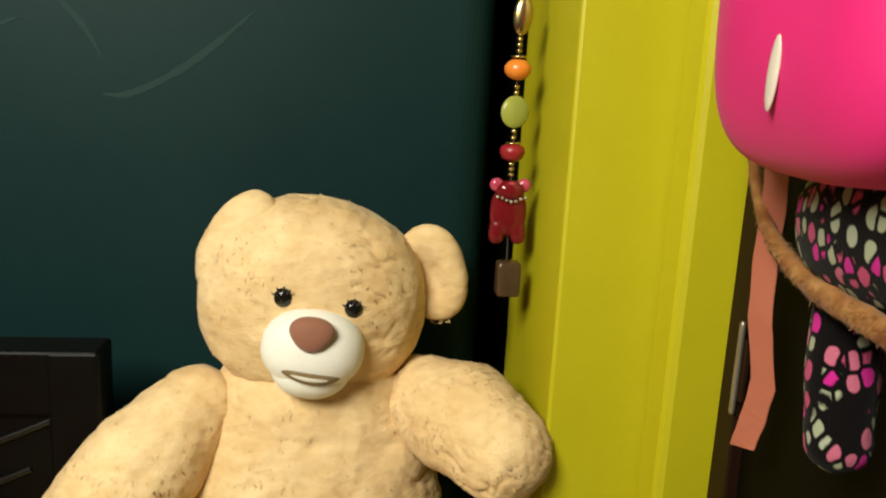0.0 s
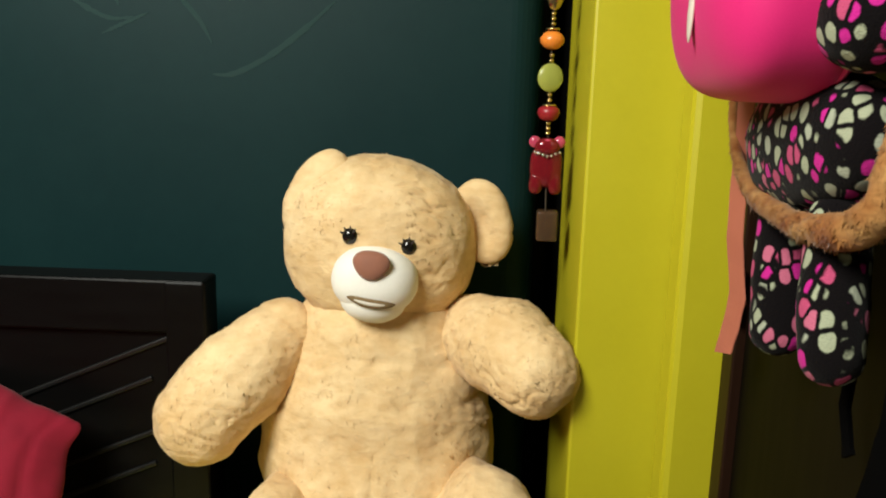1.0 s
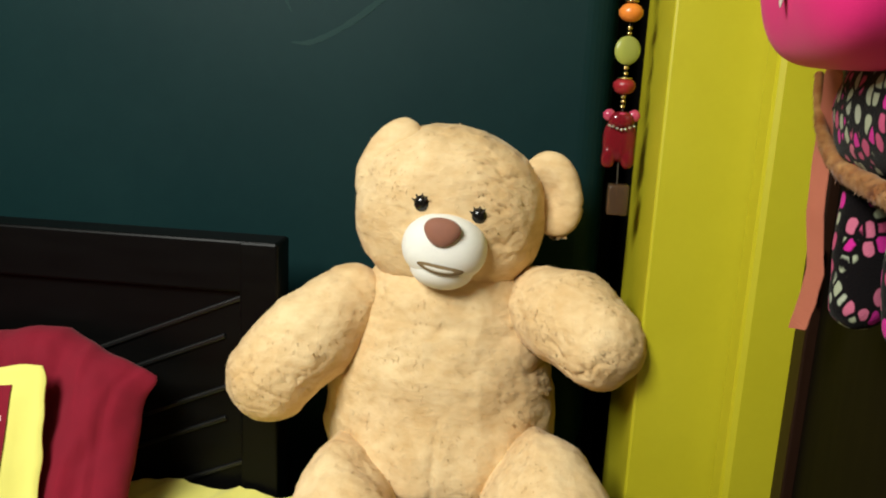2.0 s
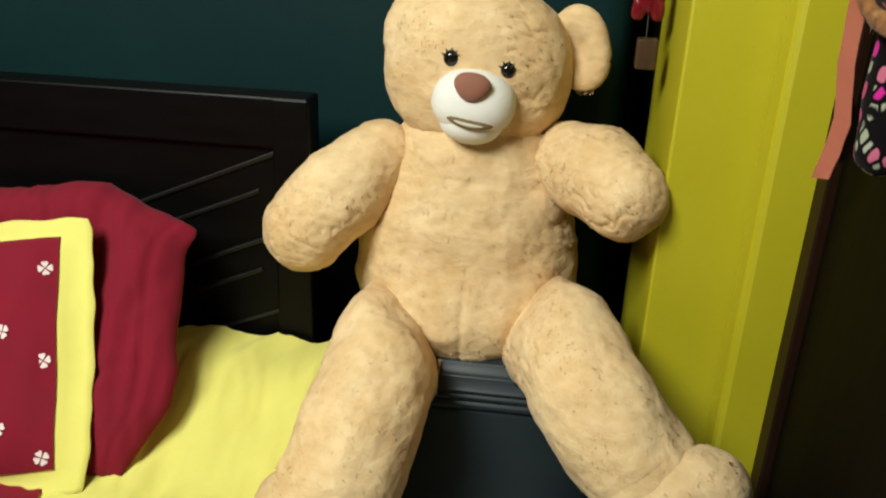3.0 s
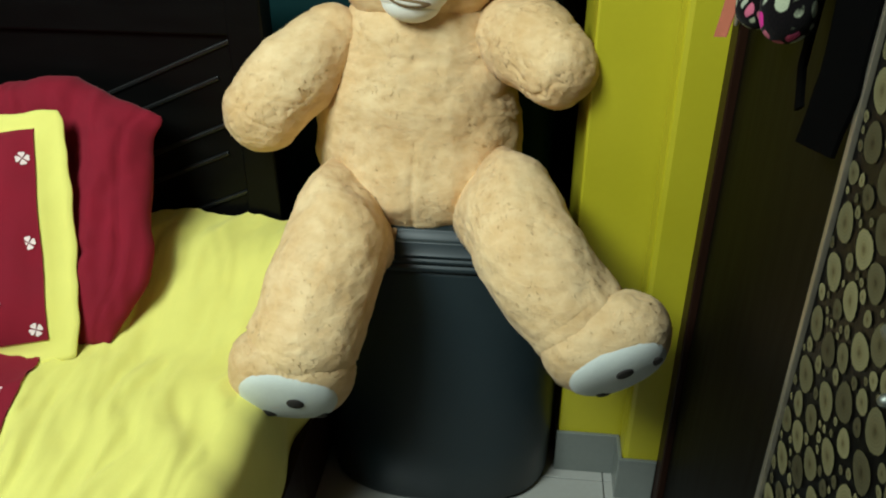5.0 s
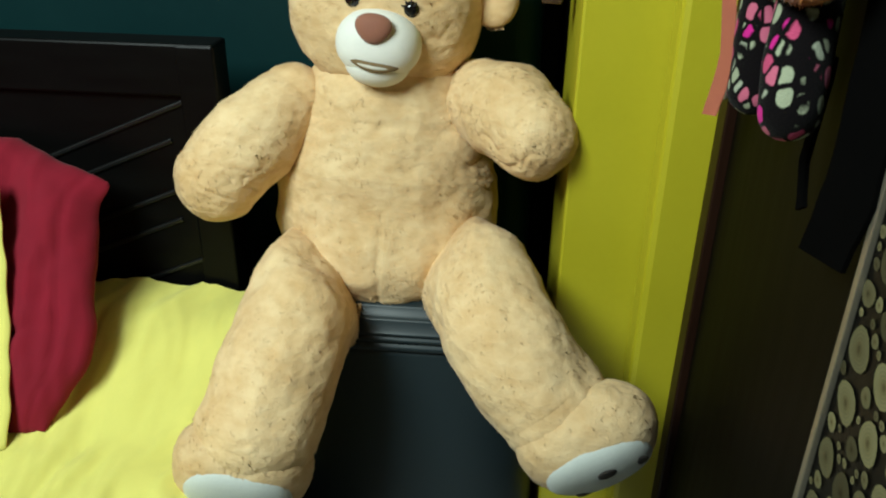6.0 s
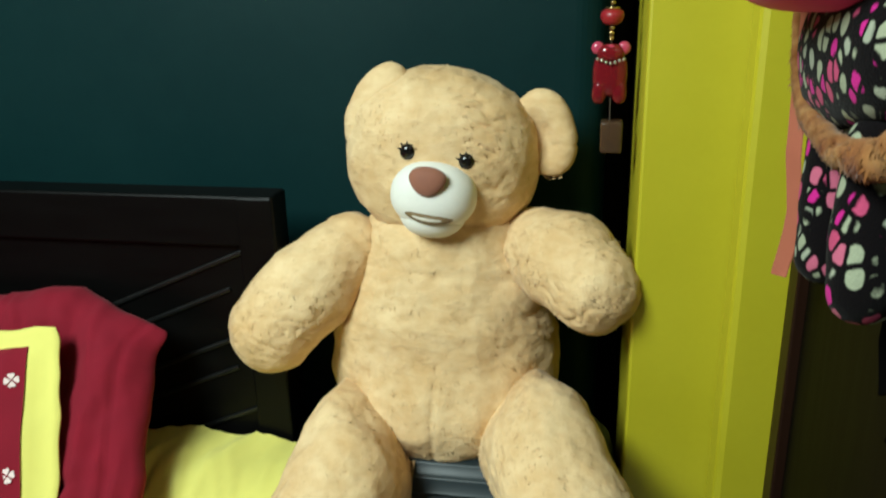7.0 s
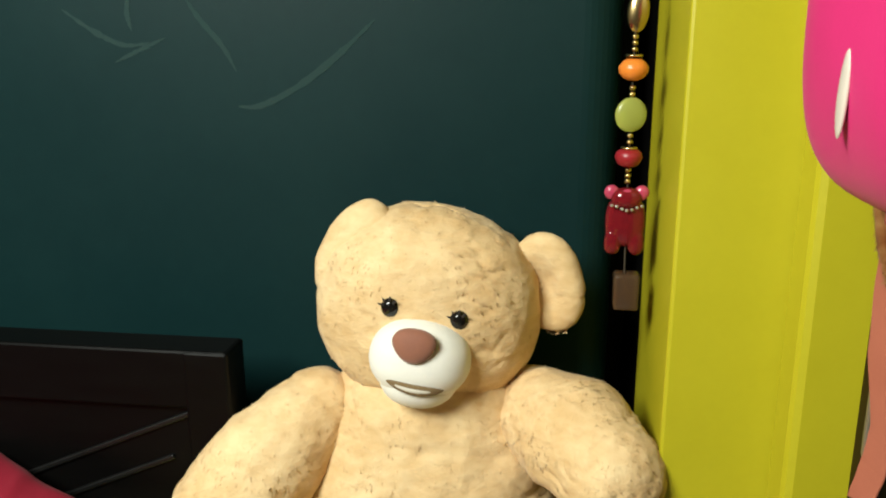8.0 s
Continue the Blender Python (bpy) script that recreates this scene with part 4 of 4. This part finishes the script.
# ---- things hanging on the door ----
def pebble_fleece():
    """Black fleece printed with rose, magenta and pale pebbles."""
    n = Nodes("pebble_print_fleece")
    coords = n.add("ShaderNodeTexCoord")
    warp = n.add("ShaderNodeTexNoise", Scale=150.0, Detail=4.0)
    n.link(coords.outputs["Object"], warp.inputs["Vector"])
    bend = n.add("ShaderNodeVectorMath")
    bend.operation = "MULTIPLY_ADD"
    bend.inputs[1].default_value = (0.0022, 0.0022, 0.0022)
    n.link(warp.outputs[1], bend.inputs[0])
    n.link(coords.outputs["Object"], bend.inputs[2])
    stretch = n.add("ShaderNodeMapping")
    stretch.inputs["Scale"].default_value = (1.0, 1.0, 0.72)
    n.link(bend.outputs[0], stretch.inputs["Vector"])
    edge = n.add("ShaderNodeTexVoronoi", Scale=74.0, Randomness=0.85)
    edge.feature = "DISTANCE_TO_EDGE"
    cell = n.add("ShaderNodeTexVoronoi", Scale=74.0, Randomness=0.85)
    for tex in (edge, cell):
        n.link(stretch.outputs[0], tex.inputs["Vector"])
    split = n.add("ShaderNodeSeparateColor")
    n.link(cell.outputs["Color"], split.inputs[0])
    ramp = n.add("ShaderNodeValToRGB")
    ramp.color_ramp.interpolation = "CONSTANT"
    rows = ((0.0, (0.30, 0.32, 0.22)), (0.40, (0.40, 0.06, 0.14)), (0.58, (0.46, 0.018, 0.22)), (0.78, (0.43, 0.11, 0.18)), (0.90, (0.31, 0.33, 0.25)))
    ramp.color_ramp.elements[0].color = (*rows[0][1], 1)
    ramp.color_ramp.elements[1].position, ramp.color_ramp.elements[1].color = rows[1][0], (*rows[1][1], 1)
    for at, colour in rows[2:]:
        ramp.color_ramp.elements.new(at).color = (*colour, 1)
    n.link(split.outputs[0], ramp.inputs[0])
    inside = n.add("ShaderNodeMapRange")
    inside.inputs[1].default_value, inside.inputs[2].default_value = 0.07, 0.15
    n.link(edge.outputs["Distance"], inside.inputs[0])
    disc = n.add("ShaderNodeMapRange")
    disc.inputs[1].default_value, disc.inputs[2].default_value = 0.52, 0.44
    n.link(cell.outputs["Distance"], disc.inputs[0])
    gate = n.add("ShaderNodeMath")
    gate.operation = "MULTIPLY"
    n.link(inside.outputs[0], gate.inputs[0])
    n.link(disc.outputs[0], gate.inputs[1])
    mix = n.add("ShaderNodeMix")
    mix.data_type = "RGBA"
    mix.inputs[6].default_value = (0.004, 0.003, 0.0035, 1)
    n.link(gate.outputs[0], mix.inputs[0])
    n.link(ramp.outputs[0], mix.inputs[7])
    n.link(mix.outputs[2], n.bsdf.inputs["Base Color"])
    pile = n.add("ShaderNodeTexNoise", Scale=500.0, Detail=2.0)
    n.link(coords.outputs["Object"], pile.inputs["Vector"])
    relief = n.add("ShaderNodeBump", Strength=0.5, Distance=0.002)
    n.link(pile.outputs[0], relief.inputs["Height"])
    n.link(relief.outputs[0], n.bsdf.inputs["Normal"])
    n.bsdf.inputs["Roughness"].default_value = 1.0
    n.bsdf.inputs["Specular IOR Level"].default_value = 0.08
    n.bsdf.inputs["Sheen Weight"].default_value = 0.04
    return n.mat


PEBBLES = pebble_fleece()
BROWN = (0.36, 0.19, 0.065), (0.17, 0.045, 0.007), 30.0, 0.6
BROWN_PLUSH = plush("brown_cream_plush", *BROWN, patches=24.0)
BROWN_STRANDS = plush("brown_cream_strands", *BROWN, strands=True, patches=24.0)
# pale colour of the highlight modelled on the pink bag
BAG_HIGHLIGHT = surface("pale_bag_highlight", (0.62, 0.55, 0.47), rough=0.35, bump=0.05)


def pink_bag():
    thing = empty("bag", (0.42, 0.58, 1.22), "hot pink padded bag hanging on the brown door", "bag", "things on the door")
    v, f = ellipsoid((0.398, 0.590, 1.385), (0.064, 0.132, 0.152), (0, 0, 0), 40, 60, 3.6)
    v = wobble(v, 0.006, 9.0, 3.0)
    mesh_object("body", v, f, PINK, thing)

    def end_face(x, z):
        """The padded end's place at a point of it, a little proud."""
        full = 1 - (abs(x - 0.398) / 0.064) ** 3.6 - (abs(z - 1.385) / 0.152) ** 3.6
        return 0.589 - 0.132 * max(full, 0.0) ** (1 / 3.6)

    line = [(0.430, end_face(0.430, z), z) for z in np.linspace(1.525, 1.240, 18)]
    pv, pf = tube(line, [0.0024] * len(line), 60, 8, up=(1, 0, 0))
    mesh_object("piping", pv, pf, PINK, thing, "raised pink seam piping")
    # the bag's long highlight, put in as a thin pale solid
    v, f = ellipsoid((0.3345, 0.575, 1.305), (0.0025, 0.007, 0.026), (4, 0, 0), 10, 20)
    mesh_object("patch", v, f, BAG_HIGHLIGHT, thing, "pale leaf-shaped solid standing in for a highlight")
    v, f = tube([(0.45, 0.64, 1.50), (0.470, 0.62, 1.58), (0.482, 0.575, 1.62), (0.470, 0.53, 1.58), (0.45, 0.51, 1.50)], [0.008] * 5, 30, 10, up=(1, 0, 0))
    mesh_object("strap", v, f, PINK, thing)


def fleece_toy():
    thing = empty("soft_toy", (0.45, 0.50, 1.05), "black fleece soft toy with pink and cream pebble print", "soft toy", "things on the door")
    soft_part("body", ellipsoid((0.448, 0.575, 1.200), (0.040, 0.122, 0.058), (-6, 0, 0), 28, 40, 2.3), 5000, thing, amount=0.006, seed=21, material=PEBBLES, tuft=0.0, length=0.0028)
    soft_part("leg", tube([(0.456, 0.636, 1.135), (0.453, 0.624, 1.070), (0.450, 0.610, 1.020)], [0.026, 0.029, 0.026], 24, 32), 3500, thing, amount=0.003, seed=22, material=PEBBLES, tuft=0.0, length=0.0028)
    soft_part("leg", tube([(0.448, 0.505, 1.140), (0.441, 0.485, 1.085), (0.437, 0.468, 1.044)], [0.025, 0.027, 0.025], 24, 32), 3500, thing, amount=0.003, seed=23, material=PEBBLES, tuft=0.0, length=0.0028)
    soft_part("arm", ellipsoid((0.436, 0.462, 1.300), (0.040, 0.044, 0.044), (0, 20, 0), 24, 32, 2.2), 3500, thing, amount=0.003, seed=24, material=PEBBLES, tuft=0.0, length=0.0028)


def plush_strap():
    thing = empty("plush_strap", (0.42, 0.50, 1.14), "shaggy brown and cream plush strap on the door", "strap", "things on the door")
    path = [(0.444, 0.800, 1.225), (0.438, 0.757, 1.179), (0.432, 0.682, 1.147), (0.424, 0.575, 1.136), (0.424, 0.480, 1.138), (0.434, 0.420, 1.160), (0.448, 0.415, 1.225), (0.456, 0.430, 1.275)]
    soft_part("band", tube(path, [0.005, 0.006, 0.008, 0.0105, 0.013, 0.015, 0.015, 0.014], 90, 36), 16000, thing, amount=0.003, seed=25, material=BROWN_PLUSH, strands=BROWN_STRANDS, tuft=0.002, length=0.0055, width=0.0008)


def ribbon(name, rows, width, material, label, category, thick=0.0012):
    """A limp flat band that hangs along rows of points, broad along y."""
    thing = empty(name, rows[-1], label, category, "things on the door")
    verts, n = [], len(rows)
    fine = 5 * (n - 1) + 1
    for i in range(fine):
        t = i / 5
        k = min(int(t), n - 2)
        p = Vector(rows[k]).lerp(Vector(rows[k + 1]), t - k)
        w = width * (0.5 if i == 0 else 1.0) * (1 + 0.05 * math.sin(i * 1.3))
        cut = 0.010 if i == fine - 1 else 0.0
        for s, d in ((-1, -1), (1, -1), (1, 1), (-1, 1)):
            verts.append((p.x + d * thick / 2 + 0.25 * s * width / 2, p.y - s * w / 2, p.z + cut * s * 0.4))
    faces = grid_faces(fine, 4)
    faces += [(3, 2, 1, 0), tuple(range(len(verts) - 4, len(verts)))]
    mesh_object("band", verts, faces, material, thing, smooth=False)
    return thing


pink_bag()
fleece_toy()
plush_strap()
ribbon("ribbon", [(0.443, 0.752, 1.235), (0.443, 0.748, 1.195), (0.443, 0.750, 1.140), (0.443, 0.745, 1.080), (0.448, 0.732, 1.020), (0.446, 0.737, 0.985), (0.442, 0.744, 0.950)], 0.030, SALMON, "limp salmon pink ribbon hanging on the door", "ribbon")
ribbon("cloth_strap", [(0.476, 0.425, 1.20), (0.476, 0.412, 1.10), (0.475, 0.409, 1.00), (0.474, 0.428, 0.932)], 0.056, BLACK_CLOTH, "black fabric strap hanging on the door", "strap", 0.004)
ribbon("cord_loop", [(0.474, 0.500, 1.08), (0.474, 0.512, 0.985), (0.474, 0.494, 0.948)], 0.010, BLACK_CLOTH, "thin black cord hanging on the door", "cord", 0.004)


def coat_hook():
    thing = empty("coat_hook", (SIDE_X, 0.70, 1.20), "small black metal hook on the brown door", "hook", "things on the door")
    slab("plate", (SIDE_X + 0.004, 0.688, 1.185), (SIDE_X + 0.012, 0.712, 1.245), BLACK_METAL, thing, bevel=0.002)
    v, f = tube([(SIDE_X + 0.006, 0.70, 1.225), (0.470, 0.702, 1.205), (0.455, 0.705, 1.190), (0.450, 0.706, 1.205)], [0.005, 0.005, 0.005, 0.006], 24, 12, up=(0, 1, 0))
    mesh_object("prong", v, f, BLACK_METAL, thing)


coat_hook()


def door_bolt():
    thing = empty("door_bolt", (SIDE_X, 0.85, 0.94), "slim tarnished metal bolt on the door edge", "bolt")
    v, f = tube([(SIDE_X - 0.006, 0.852, 0.940), (SIDE_X - 0.006, 0.852, 1.042)], [0.0035, 0.0035], 16, 12, up=(0, 1, 0))
    mesh_object("rod", v, f, BARE_METAL, thing)
    slab("plate", (SIDE_X - 0.004, 0.840, 0.955), (SIDE_X + 0.001, 0.864, 1.025), FRAME_WOOD, thing, bevel=0.001)


door_bolt()


def tower_bolt():
    """A steel sliding bolt on the log-papered panel."""
    z, x = 0.885, SIDE_X - 0.014
    thing = empty("tower_bolt", (x, 0.10, z), "dull steel sliding bolt on log-papered panel", "bolt")
    slab("plate", (SIDE_X - 0.004, 0.020, z - 0.018), (SIDE_X - 0.0018, 0.195, z + 0.018), STEEL, thing, bevel=0.0008)
    v, f = tube([(x, 0.005, z), (x, 0.205, z)], [0.006, 0.006], 24, 16)
    mesh_object("rod", v, f, STEEL, thing)
    for y in (0.045, 0.105, 0.175):
        v, f = tube([(x, y - 0.006, z), (x, y + 0.006, z)], [0.0085, 0.0085], 12, 16)
        mesh_object("collar", v, f, STEEL, thing)
    v, f = tube([(x - 0.004, 0.140, z - 0.002), (x - 0.022, 0.140, z - 0.012)], [0.004, 0.005], 14, 12, up=(0, 1, 0))
    mesh_object("knob", v, f, STEEL, thing)


tower_bolt()


# ---- log slice wallpaper ----
def log_print():
    n = Nodes("log_slice_print")
    uv = n.add("ShaderNodeUVMap")
    split = n.add("ShaderNodeSeparateXYZ")
    n.link(uv.outputs[0], split.inputs[0])
    wave = n.add("ShaderNodeMath")
    wave.operation = "SINE"
    rings = n.add("ShaderNodeMath")
    rings.operation = "MULTIPLY"
    rings.inputs[1].default_value = 36.0
    n.link(split.outputs[0], rings.inputs[0])
    n.link(rings.outputs[0], wave.inputs[0])
    geometry = n.add("ShaderNodeNewGeometry")
    tone = n.add("ShaderNodeValToRGB")
    tone.color_ramp.elements[0].color, tone.color_ramp.elements[1].color = (0.045, 0.040, 0.020, 1), (0.185, 0.17, 0.085, 1)
    n.link(geometry.outputs["Random Per Island"], tone.inputs[0])
    shade = n.add("ShaderNodeValToRGB")
    shade.color_ramp.elements[0].position, shade.color_ramp.elements[0].color = 0.0, (0.34, 0.29, 0.22, 1)
    shade.color_ramp.elements[1].position, shade.color_ramp.elements[1].color = 1.0, (0.9, 0.9, 0.8, 1)
    shade.color_ramp.elements.new(0.35).color = (0.85, 0.82, 0.75, 1)
    shade.color_ramp.elements.new(0.86).color = (1, 1, 1, 1)
    n.link(split.outputs[0], shade.inputs[0])
    mix = n.add("ShaderNodeMix")
    mix.data_type, mix.blend_type = "RGBA", "MULTIPLY"
    mix.inputs[0].default_value = 1.0
    n.link(tone.outputs[0], mix.inputs[6])
    n.link(shade.outputs[0], mix.inputs[7])
    dim = n.add("ShaderNodeMapRange")
    dim.inputs[1].default_value, dim.inputs[2].default_value, dim.inputs[3].default_value, dim.inputs[4].default_value = -1, 1, 0.80, 1.0
    n.link(wave.outputs[0], dim.inputs[0])
    scale = n.add("ShaderNodeVectorMath")
    scale.operation = "SCALE"
    n.link(mix.outputs[2], scale.inputs[0])
    n.link(dim.outputs[0], scale.inputs["Scale"])
    n.link(scale.outputs[0], n.bsdf.inputs["Base Color"])
    n.bsdf.inputs["Roughness"].default_value = 0.6
    n.bsdf.inputs["Specular IOR Level"].default_value = 0.2
    return n.mat


def log_wallpaper():
    rng = np.random.default_rng(3)
    y0, y1, z0, z1 = -0.05, 0.374, 0.25, 1.40
    discs = []
    for radius, tries in ((0.0175, 900), (0.0145, 1500), (0.0115, 3000), (0.0085, 4500), (0.0060, 8000), (0.0040, 9000)):
        for _ in range(tries):
            r = radius * rng.uniform(0.9, 1.1)
            y, z = rng.uniform(y0 + r, y1 - r * 0.3), rng.uniform(z0 + r, z1 - r)
            if discs:
                d = np.array(discs)
                if (np.hypot(d[:, 0] - y, d[:, 1] - z) < d[:, 2] + r + 0.0012).any():
                    continue
            discs.append((y, z, r))
    verts, faces, uvs = [], [], []
    sides = 14
    for y, z, r in discs:
        start = len(verts)
        verts.append((SIDE_X - 0.0018, y, z))
        squash, lean = rng.uniform(0.85, 1.0), rng.uniform(0, math.pi)
        for j in range(sides):
            a = 2 * math.pi * j / sides
            p, q = r * math.cos(a), r * squash * math.sin(a)
            wob = 1 + 0.05 * math.sin(3 * a + lean * 5)
            verts.append((SIDE_X - 0.0014, min(y + wob * (p * math.cos(lean) - q * math.sin(lean)), 0.377), z + wob * (p * math.sin(lean) + q * math.cos(lean))))
        for j in range(sides):
            faces.append((start, start + 1 + (j + 1) % sides, start + 1 + j))
            uvs += [(0, 0), (1, 0), (1, 0)]
    ob = mesh_object("log_print", verts, faces, log_print(), bpy.data.objects["wall_panel"], "printed round log slices on dark ground", smooth=False)
    layer = ob.data.uv_layers.new(name="UVMap")
    layer.data.foreach_set("uv", [c for p in uvs for c in p])
    ob["kind"] = "stuff"


log_wallpaper()


# ---- lamp, outside the view ----
def ceiling_lamp():
    x, y, z = LAMP_AT
    thing = empty("ceiling_lamp", (x, y, ROOM[3]), "square white lamp under the plastered ceiling", "lamp")
    slab("housing", (x - 0.40, y - 0.40, z + 0.30), (x + 0.40, y + 0.40, z + 0.33), PLASTER, thing, bevel=0.008)
    slab("stem", (x - 0.03, y - 0.03, z + 0.33), (x + 0.03, y + 0.03, ROOM[3]), PLASTER, thing, bevel=0.004)


ceiling_lamp()
